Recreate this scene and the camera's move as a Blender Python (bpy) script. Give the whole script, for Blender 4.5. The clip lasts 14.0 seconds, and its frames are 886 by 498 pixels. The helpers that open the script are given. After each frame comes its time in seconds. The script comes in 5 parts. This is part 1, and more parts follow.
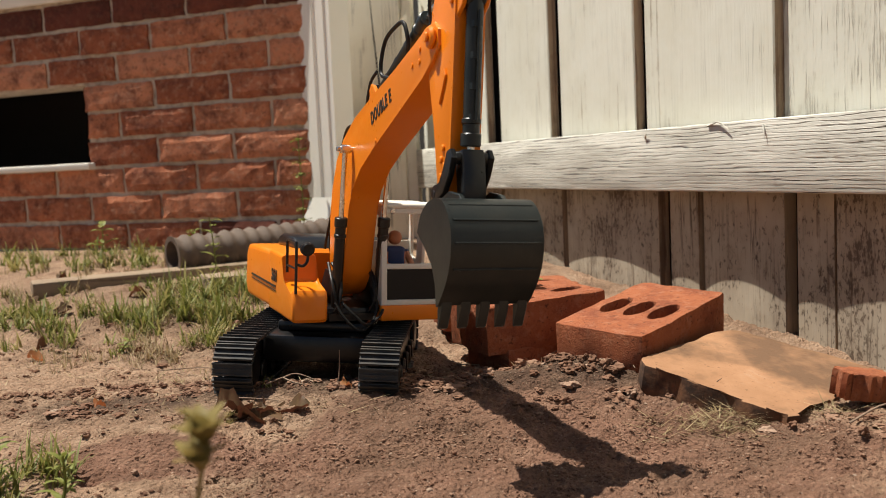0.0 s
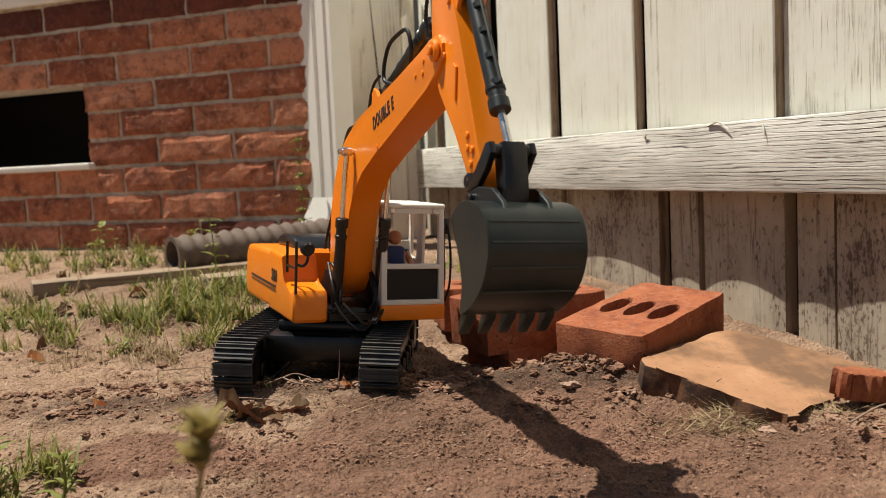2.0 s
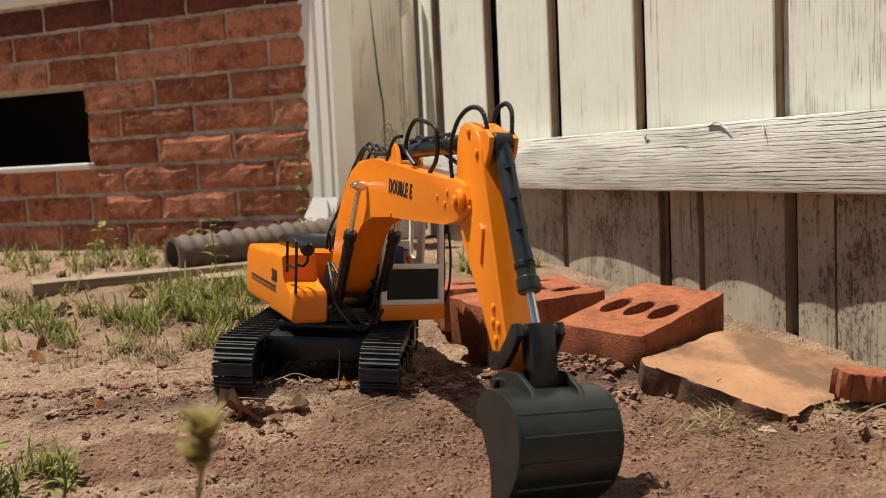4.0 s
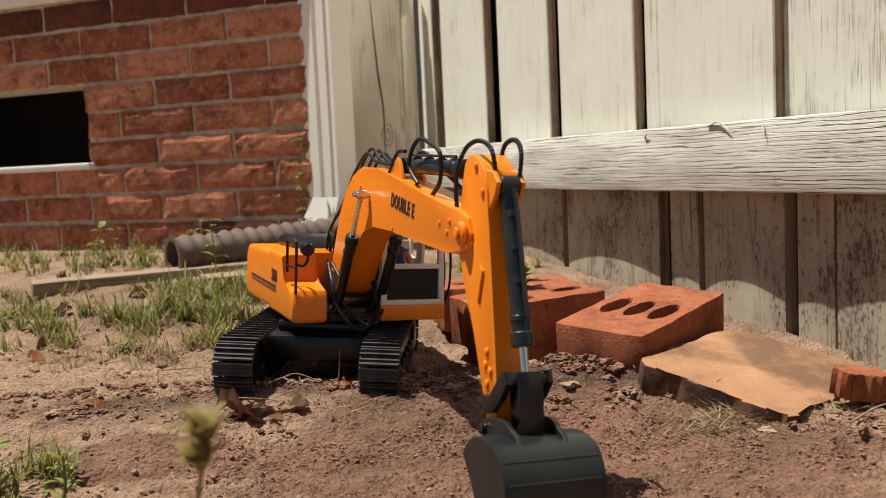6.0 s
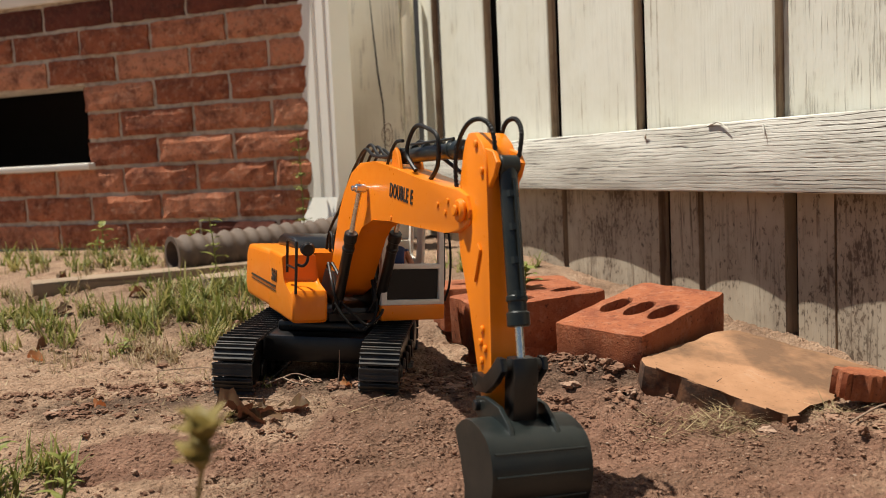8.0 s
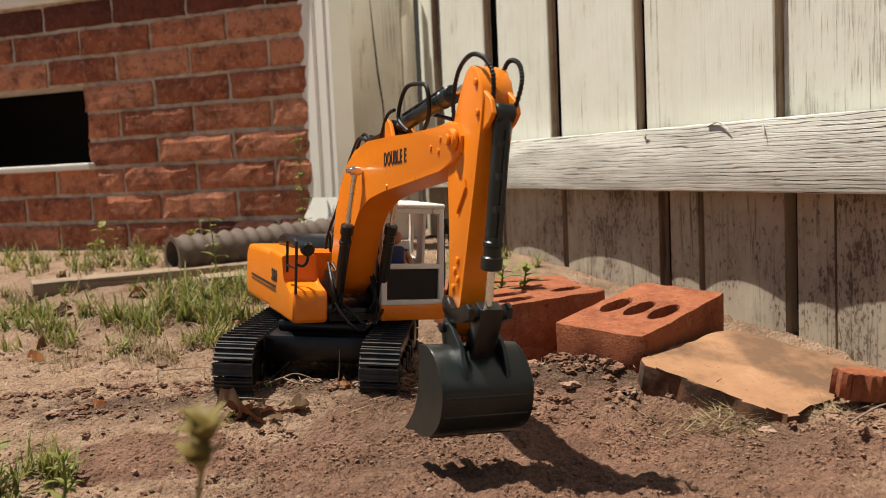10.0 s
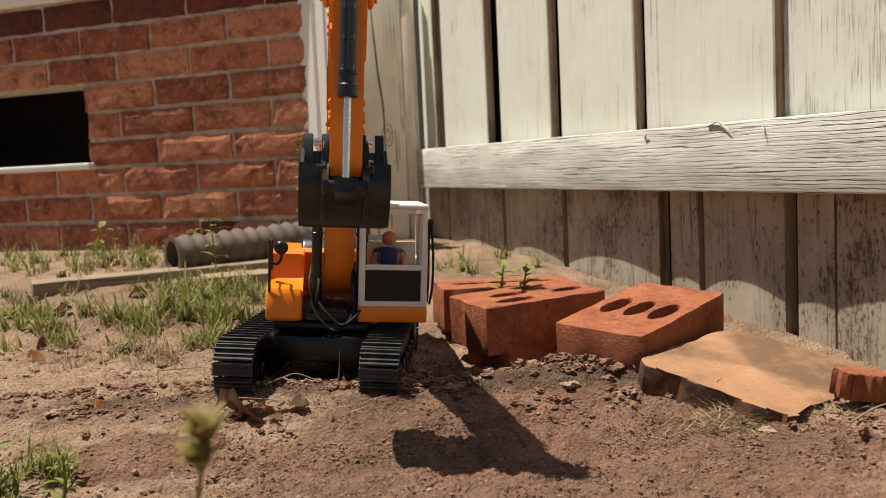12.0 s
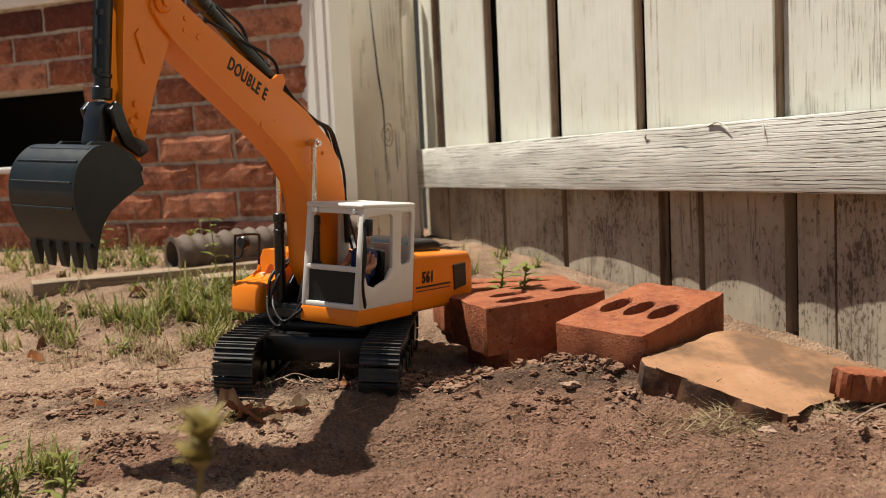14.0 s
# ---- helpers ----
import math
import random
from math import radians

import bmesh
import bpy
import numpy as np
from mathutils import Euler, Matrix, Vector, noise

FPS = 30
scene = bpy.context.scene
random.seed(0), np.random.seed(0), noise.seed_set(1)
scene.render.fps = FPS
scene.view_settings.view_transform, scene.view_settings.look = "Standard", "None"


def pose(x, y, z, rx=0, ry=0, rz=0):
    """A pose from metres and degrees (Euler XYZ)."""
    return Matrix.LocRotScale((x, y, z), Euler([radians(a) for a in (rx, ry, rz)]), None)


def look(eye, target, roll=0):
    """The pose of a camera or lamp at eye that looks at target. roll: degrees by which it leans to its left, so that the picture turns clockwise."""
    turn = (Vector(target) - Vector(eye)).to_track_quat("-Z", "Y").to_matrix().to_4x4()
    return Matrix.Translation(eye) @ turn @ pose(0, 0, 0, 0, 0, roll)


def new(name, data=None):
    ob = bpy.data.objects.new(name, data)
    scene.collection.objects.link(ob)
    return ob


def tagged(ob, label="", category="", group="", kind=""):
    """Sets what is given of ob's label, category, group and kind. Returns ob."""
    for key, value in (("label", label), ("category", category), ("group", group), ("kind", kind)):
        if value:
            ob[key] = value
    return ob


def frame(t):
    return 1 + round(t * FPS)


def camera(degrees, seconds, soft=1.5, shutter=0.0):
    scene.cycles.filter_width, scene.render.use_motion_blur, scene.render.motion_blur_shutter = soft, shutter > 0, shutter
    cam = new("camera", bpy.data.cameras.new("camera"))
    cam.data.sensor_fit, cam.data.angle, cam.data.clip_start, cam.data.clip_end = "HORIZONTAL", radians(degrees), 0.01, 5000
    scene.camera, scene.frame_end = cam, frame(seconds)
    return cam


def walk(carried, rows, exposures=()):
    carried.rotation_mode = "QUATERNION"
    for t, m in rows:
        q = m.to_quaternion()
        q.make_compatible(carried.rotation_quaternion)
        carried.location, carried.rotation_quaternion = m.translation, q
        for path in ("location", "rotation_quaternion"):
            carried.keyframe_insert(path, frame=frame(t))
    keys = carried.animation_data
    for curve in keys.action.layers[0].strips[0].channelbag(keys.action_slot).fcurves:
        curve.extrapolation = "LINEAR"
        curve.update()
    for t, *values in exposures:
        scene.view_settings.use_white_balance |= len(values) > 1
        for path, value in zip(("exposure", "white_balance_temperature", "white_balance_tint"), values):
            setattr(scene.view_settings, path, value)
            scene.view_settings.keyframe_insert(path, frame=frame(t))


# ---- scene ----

# ---------------------------------------------------------------- camera
cam = camera(50.0, 14.0, soft=0.8)
EYE = Vector((0.0, 0.0, 0.21))
AIM = EYE + Vector((0.0, math.cos(radians(5.1)), -math.sin(radians(5.1))))
cam.data.dof.use_dof = True
cam.data.dof.focus_distance = 0.95
cam.data.dof.aperture_fstop = 10.0
walk(cam, [(0.0, look(EYE, AIM, -2.65)), (14.0, look(EYE, AIM, -2.65))], exposures=[(0.0, 0.54, 6550, 8), (14.0, 0.54, 6550, 8)])

# ---------------------------------------------------------------- light
SUN_TRAVEL = Vector((0.365, -0.105, -1.0)).normalized()
sun = new("sun", bpy.data.lights.new("sun", "SUN"))
sun.data.energy, sun.data.angle, sun.data.color = 5.0, radians(0.55), (1.0, 0.95, 0.86)
sun.matrix_world = Matrix.Translation((0, 0, 4)) @ SUN_TRAVEL.to_track_quat("-Z", "Y").to_matrix().to_4x4()
world = bpy.data.worlds.new("sky")
scene.world = world
world.use_nodes = True
wn = world.node_tree.nodes
sky = wn.new("ShaderNodeTexSky")
sky.sky_type, sky.sun_disc = "NISHITA", False
sky.sun_elevation = radians(69.2)
sky.sun_rotation = math.atan2(-SUN_TRAVEL.x, -SUN_TRAVEL.y)
wn["Background"].inputs["Strength"].default_value = 0.042
world.node_tree.links.new(sky.outputs[0], wn["Background"].inputs["Color"])


# ---------------------------------------------------------------- materials
def srgb(r, g, b):
    return tuple((c / 255 / 12.92 if c < 11 else ((c / 255 + 0.055) / 1.055) ** 2.4) for c in (r, g, b))


class Mat:
    """Small builder of node materials."""

    def __init__(self, name, rough=0.6, metal=0.0, spec=0.5):
        self.m = bpy.data.materials.new(name)
        self.m.use_nodes = True
        self.t = self.m.node_tree
        self.b = self.t.nodes["Principled BSDF"]
        self.b.inputs["Roughness"].default_value = rough
        self.b.inputs["Metallic"].default_value = metal
        self.b.inputs["Specular IOR Level"].default_value = spec
        self.coord = self.t.nodes.new("ShaderNodeTexCoord").outputs["Object"]

    def node(self, kind, **inputs):
        n = self.t.nodes.new(kind)
        for k, v in inputs.items():
            self.put(n.inputs[k.replace("_", " ")], v)
        return n

    def put(self, socket, v):
        if isinstance(v, bpy.types.NodeSocket):
            self.t.links.new(v, socket)
        elif isinstance(v, tuple) and len(v) == 3 and socket.type == "RGBA":
            socket.default_value = (*v, 1)
        else:
            socket.default_value = v

    def mapped(self, scale=(1, 1, 1), loc=(0, 0, 0), source=None):
        return self.node("ShaderNodeMapping", Vector=source or self.coord, Scale=scale, Location=loc).outputs[0]

    def noise(self, scale, detail=4.0, rough=0.6, vec=None, distort=0.0):
        return self.node("ShaderNodeTexNoise", Vector=vec or self.coord, Scale=scale, Detail=detail, Roughness=rough,
                         Distortion=distort).outputs["Fac"]

    def voronoi(self, scale, vec=None, out="Distance"):
        return self.node("ShaderNodeTexVoronoi", Vector=vec or self.coord, Scale=scale).outputs[out]

    def ramp(self, fac, stops):
        n = self.t.nodes.new("ShaderNodeValToRGB")
        self.t.links.new(fac, n.inputs[0])
        e = n.color_ramp.elements
        while len(e) < len(stops):
            e.new(0.5)
        for el, (p, c) in zip(e, stops):
            el.position = p
            el.color = (*c, 1) if isinstance(c, tuple) else (c, c, c, 1)
        return n.outputs[0]

    def mix(self, fac, a, b, blend="MIX"):
        n = self.t.nodes.new("ShaderNodeMix")
        n.data_type, n.blend_type = "RGBA", blend
        self.put(n.inputs[0], fac)
        self.put(n.inputs[6], a)
        self.put(n.inputs[7], b)
        return n.outputs[2]

    def math(self, op, a, b=0.0):
        n = self.t.nodes.new("ShaderNodeMath")
        n.operation = op
        self.put(n.inputs[0], a)
        self.put(n.inputs[1], b)
        return n.outputs[0]

    def random(self):
        return self.t.nodes.new("ShaderNodeObjectInfo").outputs["Random"]

    def island(self):
        return self.t.nodes.new("ShaderNodeNewGeometry").outputs["Random Per Island"]

    def color(self, c):
        self.put(self.b.inputs["Base Color"], c)
        return self

    def rough(self, r):
        self.put(self.b.inputs["Roughness"], r)
        return self

    def bump(self, height, dist=0.001, strength=0.6):
        n = self.node("ShaderNodeBump", Height=height, Distance=dist, Strength=strength)
        self.put(self.b.inputs["Normal"], n.outputs[0])
        return self


def plastic(name, c, rough=0.38, dust=0.12, spec=0.45):
    k = Mat(name, rough, spec=spec)
    d = k.ramp(k.noise(38, 5, 0.7), [(0.42, 0.0), (0.75, 1.0)])
    k.color(k.mix(k.math("MULTIPLY", d, dust), c, (0.33, 0.25, 0.18)))
    k.rough(k.math("ADD", k.math("MULTIPLY", k.noise(90, 3), 0.18), rough - 0.08))
    k.bump(k.noise(420, 2), 0.0003, 0.15)
    return k.m


M_ORANGE = plastic("orange_plastic", (0.78, 0.205, 0.004), 0.30, 0.03)
M_BLACK = plastic("black_plastic", (0.0055, 0.0055, 0.006), 0.30, 0.03)
M_TRACK = plastic("track_plastic", (0.020, 0.019, 0.018), 0.46, 0.16)
M_BUCKET = plastic("bucket_plastic", (0.0085, 0.0125, 0.012), 0.34, 0.04)
M_WHITE = plastic("cab_white", (0.72, 0.69, 0.62), 0.42, 0.12)
M_HOSE = plastic("hose_rubber", (0.008, 0.008, 0.008), 0.48, 0.05, 0.25)
M_INK = plastic("black_ink", (0.02, 0.012, 0.008), 0.6, 0.0)
M_BLUE = plastic("blue_cloth_paint", (0.025, 0.05, 0.16), 0.6, 0.02)
M_SKIN = plastic("painted_skin", (0.55, 0.25, 0.14), 0.5, 0.02)
k = Mat("chrome", 0.16, 1.0)
k.color((0.72, 0.70, 0.66)).rough(k.math("ADD", k.math("MULTIPLY", k.noise(150, 3), 0.25), 0.12))
M_CHROME = k.m
k = Mat("dark_glazing", 0.30, 0.0, 0.2)
k.color(k.mix(k.noise(60, 3), (0.012, 0.013, 0.014), (0.02, 0.02, 0.02)))
M_DARKPANEL = k.m

# soil: pale dry sand with a darker freshly dug patch
k = Mat("garden_soil", 0.95, spec=0.15)
pos = k.mapped()
sep = k.node("ShaderNodeSeparateXYZ", Vector=pos)
X, Y = sep.outputs[0], sep.outputs[1]
big = k.noise(3.2, 5, 0.65)
mid = k.noise(22, 6, 0.7)
fine = k.noise(260, 4, 0.75)
sand = k.ramp(mid, [(0.25, (0.185, 0.100, 0.062)), (0.5, (0.43, 0.275, 0.18)), (0.8, (0.56, 0.40, 0.275))])
dug = k.ramp(mid, [(0.25, (0.14, 0.070, 0.045)), (0.55, (0.29, 0.155, 0.103)), (0.85, (0.40, 0.24, 0.165))])
ex = k.math("DIVIDE", k.math("SUBTRACT", X, 0.105), 0.29)
ey = k.math("DIVIDE", k.math("SUBTRACT", Y, 0.79), 0.25)
r2 = k.math("SQRT", k.math("ADD", k.math("MULTIPLY", ex, ex), k.math("MULTIPLY", ey, ey)))
edge = k.math("ADD", r2, k.math("MULTIPLY", k.math("SUBTRACT", k.noise(9, 5, 0.7), 0.5), 1.5))
mask = k.ramp(edge, [(0.78, 1.0), (1.0, 0.0)])
sx_ = k.math("DIVIDE", k.math("ADD", X, 0.25), 0.12)
sy_ = k.math("DIVIDE", k.math("SUBTRACT", Y, 0.80), 0.055)
spill = k.math("SQRT", k.math("ADD", k.math("MULTIPLY", sx_, sx_), k.math("MULTIPLY", sy_, sy_)))
spill = k.ramp(k.math("ADD", spill, k.math("MULTIPLY", k.math("SUBTRACT", k.noise(17, 5, 0.7), 0.5), 1.1)), [(0.75, 1.0), (0.98, 0.0)])
mask = k.math("MAXIMUM", mask, spill)
col = k.mix(mask, sand, dug)
col = k.mix(k.ramp(big, [(0.38, 0.6), (0.56, 0.0)]), col, (0.17, 0.105, 0.068))
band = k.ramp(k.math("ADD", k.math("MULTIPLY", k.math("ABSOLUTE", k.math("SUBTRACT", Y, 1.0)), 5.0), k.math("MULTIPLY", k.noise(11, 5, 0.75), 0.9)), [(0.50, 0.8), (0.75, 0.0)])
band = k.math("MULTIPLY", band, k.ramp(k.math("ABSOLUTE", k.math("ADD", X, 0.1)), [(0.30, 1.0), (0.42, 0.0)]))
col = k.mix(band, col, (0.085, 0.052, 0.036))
col = k.mix(k.ramp(fine, [(0.32, 0.75), (0.62, 0.0)]), col, k.mix(0.6, col, (0.04, 0.025, 0.017)))
speck = k.ramp(k.voronoi(210), [(0.06, 1.0), (0.14, 0.0)])
col = k.mix(k.math("MULTIPLY", speck, 0.5), col, (0.6, 0.5, 0.4))
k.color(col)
crumb = k.math("MULTIPLY", k.voronoi(230, k.mapped((1, 1, 1))), 0.55)
k.bump(k.math("SUBTRACT", k.math("ADD", k.math("MULTIPLY", fine, 0.7), k.math("MULTIPLY", k.noise(700, 3), 0.3)), crumb), 0.0065, 1.0)
M_SOIL = k.m

k = Mat("clod_soil", 0.95, spec=0.12)
c = k.ramp(k.island(), [(0.0, (0.15, 0.078, 0.050)), (0.6, (0.26, 0.142, 0.092)), (0.96, (0.36, 0.22, 0.15)), (1.0, (0.48, 0.35, 0.26))])
k.color(k.mix(k.noise(180, 4), c, k.mix(0.5, c, (0.05, 0.03, 0.02))))
k.bump(k.noise(500, 4), 0.0012, 0.8)
M_CLOD = k.m


def brick_mat(name, lo, mid_c, hi, dark, bloom=0.45):
    k = Mat(name, 0.88, spec=0.2)
    base = k.ramp(k.random(), [(0.0, lo), (0.45, mid_c), (1.0, hi)])
    off = k.node("ShaderNodeVectorMath", **{})
    off.operation = "ADD"
    k.put(off.inputs[0], k.coord)
    rnd = k.node("ShaderNodeCombineXYZ", X=k.math("MULTIPLY", k.random(), 37.0), Y=k.math("MULTIPLY", k.random(), 91.0))
    k.put(off.inputs[1], rnd.outputs[0])
    v = off.outputs[0]
    c = k.mix(k.ramp(k.noise(24, 6, 0.75, v), [(0.44, 0.0), (0.66, 0.85)]), base, dark)
    c = k.mix(k.ramp(k.noise(70, 4, 0.7, v), [(0.52, 0.0), (0.74, bloom)]), c, (0.60, 0.34, 0.22))
    c = k.mix(k.ramp(k.noise(160, 3, 0.6, v), [(0.60, 0.0), (0.70, 0.7)]), c, (0.05, 0.018, 0.012))
    k.color(c)
    k.bump(k.math("ADD", k.noise(70, 6, 0.8, v), k.math("MULTIPLY", k.noise(240, 5, 0.75, v), 0.5)), 0.004, 0.9)
    return k.m


M_BRICK = brick_mat("house_brick", (0.36, 0.115, 0.058), (0.56, 0.205, 0.105), (0.70, 0.310, 0.180), (0.12, 0.040, 0.027), 0.85)
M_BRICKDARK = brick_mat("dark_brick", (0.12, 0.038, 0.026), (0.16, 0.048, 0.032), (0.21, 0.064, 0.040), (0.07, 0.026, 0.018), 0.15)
M_REDBRICK = brick_mat("loose_brick", (0.33, 0.102, 0.046), (0.35, 0.114, 0.051), (0.37, 0.124, 0.055), (0.20, 0.058, 0.030), 0.3)
k = Mat("mortar", 0.95, spec=0.1)
k.color(k.ramp(k.noise(45, 5, 0.7), [(0.30, (0.36, 0.29, 0.22)), (0.55, (0.66, 0.57, 0.46))]))
k.bump(k.noise(300, 4), 0.002, 0.8)
M_MORTAR = k.m
k = Mat("terracotta_paver", 0.9, spec=0.15)
c = k.ramp(k.noise(14, 5, 0.65), [(0.3, (0.28, 0.145, 0.075)), (0.6, (0.38, 0.205, 0.112)), (0.8, (0.43, 0.26, 0.155))])
c = k.mix(k.ramp(k.noise(7, 4, 0.7, k.mapped((1, 2.5, 1))), [(0.60, 0.0), (0.74, 0.6)]), c, (0.46, 0.32, 0.22))
c = k.mix(k.ramp(k.noise(5, 5, 0.7), [(0.43, 0.85), (0.56, 0.0)]), c, (0.13, 0.078, 0.048))
c = k.mix(k.ramp(k.noise(160, 3), [(0.62, 0.0), (0.72, 0.6)]), c, (0.10, 0.05, 0.03))
k.color(c).bump(k.noise(180, 5, 0.75), 0.0015, 0.7)
M_PAVER = k.m
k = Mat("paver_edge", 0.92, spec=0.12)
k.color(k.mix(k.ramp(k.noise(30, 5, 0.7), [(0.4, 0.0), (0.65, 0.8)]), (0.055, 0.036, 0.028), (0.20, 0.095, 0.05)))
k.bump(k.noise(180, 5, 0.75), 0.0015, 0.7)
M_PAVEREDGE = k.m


def painted_wood(name, paint, wood, wear, grain_dir=2, scale=1.0, cracks=0.45, fine=0.0, mildew=0.0):
    """Weathered white paint: grain runs along one axis, paint lost in streaks."""
    k = Mat(name, 0.8, spec=0.25)
    s = [60.0 * scale, 60.0 * scale, 60.0 * scale]
    s[grain_dir] = 2.2 * scale
    rv = k.node("ShaderNodeCombineXYZ", X=k.math("MULTIPLY", k.random(), 3.1), Y=k.math("MULTIPLY", k.random(), 7.7), Z=k.math("MULTIPLY", k.random(), 5.3))
    av = k.node("ShaderNodeVectorMath")
    k.put(av.inputs[0], k.coord)
    k.put(av.inputs[1], rv.outputs[0])
    v = k.mapped(tuple(s), source=av.outputs[0])
    grain = k.noise(1.0, 5, 0.65, v, 0.4)
    s2 = [q * 2.6 for q in s]
    fine_g = k.noise(1.0, 4, 0.7, k.mapped(tuple(s2), source=av.outputs[0]))
    blot = k.noise(9.0, 5, 0.7, av.outputs[0])
    lost = k.math("ADD", k.math("ADD", k.math("MULTIPLY", grain, 0.65 - fine), k.math("MULTIPLY", fine_g, fine)), k.math("MULTIPLY", blot, 0.35))
    m = k.ramp(lost, [(wear, 0.0), (wear + 0.07, 1.0)])
    p = k.mix(k.ramp(blot, [(0.35, 0.0), (0.75, 0.5)]), paint, tuple(q * w for q, w in zip(paint, (0.80, 0.76, 0.66))))
    p = k.mix(k.ramp(fine_g, [(0.55, 0.0), (0.8, 0.35)]), p, tuple(q * 0.62 for q in paint))
    vein = k.noise(1.0, 3, 0.6, k.mapped(tuple(w * 0.55 for w in s), (4.0, 2.0, 7.0), av.outputs[0]), 0.8)
    line = k.ramp(k.math("PINGPONG", k.math("MULTIPLY", vein, 5.0), 0.5), [(0.0, 1.0), (0.10, 0.0)])
    line = k.math("MULTIPLY", line, k.ramp(k.noise(14.0, 3, 0.6, av.outputs[0]), [(0.42, 0.0), (0.62, cracks)]))
    c = k.mix(line, k.mix(m, p, wood), tuple(w * 0.3 for w in wood))
    if mildew:
        spot = k.noise(1.0, 5, 0.7, k.mapped((190, 190, 100), source=av.outputs[0]))
        field = k.noise(1.0, 4, 0.65, k.mapped((8, 8, 5), source=av.outputs[0]))
        c = k.mix(k.math("MULTIPLY", k.ramp(k.math("ADD", k.math("MULTIPLY", spot, 0.6), k.math("MULTIPLY", field, 0.4)), [(0.535, 0.0), (0.60, 1.0)]), mildew), c, (0.035, 0.024, 0.017))
        c = k.mix(k.ramp(field, [(0.35, 0.05), (0.70, 0.6)]), c, (0.15, 0.10, 0.068))
    k.color(c)
    k.bump(k.math("SUBTRACT", k.math("MULTIPLY", fine_g, 0.5), k.math("MULTIPLY", m, 0.5)), 0.0022, 0.8)
    return k.m


M_FENCE = painted_wood("fence_paint", (0.70, 0.69, 0.605), (0.38, 0.31, 0.23), 0.570, 2, 1.0, 0.3, 0.35)
M_PEEL = painted_wood("peeling_paint", (0.70, 0.69, 0.605), (0.44, 0.39, 0.32), 0.535, 2, 2.0, 0.4, 0.45)
# same fence paint darkened for the shade below the rail, plus mildew spots
M_FENCESHADE = painted_wood("fence_paint_shade", (0.50, 0.43, 0.335), (0.15, 0.10, 0.066), 0.545, 2, 1.1, 0.8, 0.25, 0.85)
M_BOARDSIDE = painted_wood("bare_board_edge", (0.38, 0.28, 0.19), (0.20, 0.13, 0.085), 0.5, 2, 1.0, 0.4)
k = Mat("rail_wood", 0.85, spec=0.2)
wave = k.node("ShaderNodeTexWave", Vector=k.mapped((0.05, 1, 1)), Scale=62.0, Distortion=6.5, Detail=4.0, Detail_Scale=2.6)
wave.bands_direction = "Z"
lines = k.ramp(wave.outputs["Fac"], [(0.0, 1.0), (0.17, 0.0)])
patch = k.ramp(k.noise(1.0, 4, 0.65, k.mapped((5, 26, 26))), [(0.38, 0.15), (0.58, 0.95)])
hair = k.noise(1.0, 4, 0.7, k.mapped((6, 420, 420)))
c = k.ramp(k.noise(1.0, 4, 0.6, k.mapped((7, 40, 40))), [(0.3, (0.48, 0.455, 0.395)), (0.62, (0.74, 0.715, 0.635)), (0.85, (0.82, 0.80, 0.72))])
c = k.mix(k.ramp(hair, [(0.5, 0.0), (0.75, 0.55)]), c, (0.33, 0.28, 0.23))
k.color(k.mix(k.math("MULTIPLY", lines, patch), c, (0.060, 0.046, 0.036)))
k.bump(k.math("SUBTRACT", k.math("MULTIPLY", hair, 0.35), k.math("MULTIPLY", lines, k.math("MULTIPLY", patch, 0.8))), 0.003, 0.9)
M_RAIL = k.m
M_POST = painted_wood("post_paint", (0.82, 0.76, 0.63), (0.42, 0.33, 0.23), 0.60, 2, 0.7, 0.9)
M_PLANK = painted_wood("plank_wood", (0.28, 0.205, 0.14), (0.17, 0.12, 0.08), 0.55, 0)
k = Mat("white_metal", 0.45)
k.color(k.mix(k.ramp(k.noise(6, 5), [(0.4, 0.0), (0.8, 0.4)]), (0.88, 0.85, 0.77), (0.76, 0.71, 0.61)))
M_SPOUT = k.m
# near-black colour standing in for shade in the crawl space, board gaps and split
k = Mat("deep_shade", 0.9)
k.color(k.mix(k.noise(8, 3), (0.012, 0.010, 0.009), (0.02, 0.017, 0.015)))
M_DEEPSHADE = k.m
k = Mat("ribbed_pipe", 0.75, spec=0.25)
k.color(k.mix(k.ramp(k.noise(20, 5), [(0.35, 0.0), (0.7, 0.8)]), (0.095, 0.066, 0.050), (0.18, 0.135, 0.105)))
M_PIPE = k.m


def leaf_mat(name, lo, mid_c, hi, rough=0.55):
    k = Mat(name, rough, spec=0.3)
    c = k.ramp(k.island(), [(0.0, lo), (0.55, mid_c), (1.0, hi)])
    k.color(k.mix(k.noise(160, 3), c, k.mix(0.35, c, (0.3, 0.26, 0.1))))
    k.b.inputs["Subsurface Weight"].default_value = 0.0
    tr = k.t.nodes.new("ShaderNodeBsdfTranslucent")
    k.put(tr.inputs[0], c)
    mx = k.t.nodes.new("ShaderNodeMixShader")
    mx.inputs[0].default_value = 0.3
    k.t.links.new(k.b.outputs[0], mx.inputs[1])
    k.t.links.new(tr.outputs[0], mx.inputs[2])
    k.t.links.new(mx.outputs[0], k.t.nodes["Material Output"].inputs[0])
    return k.m


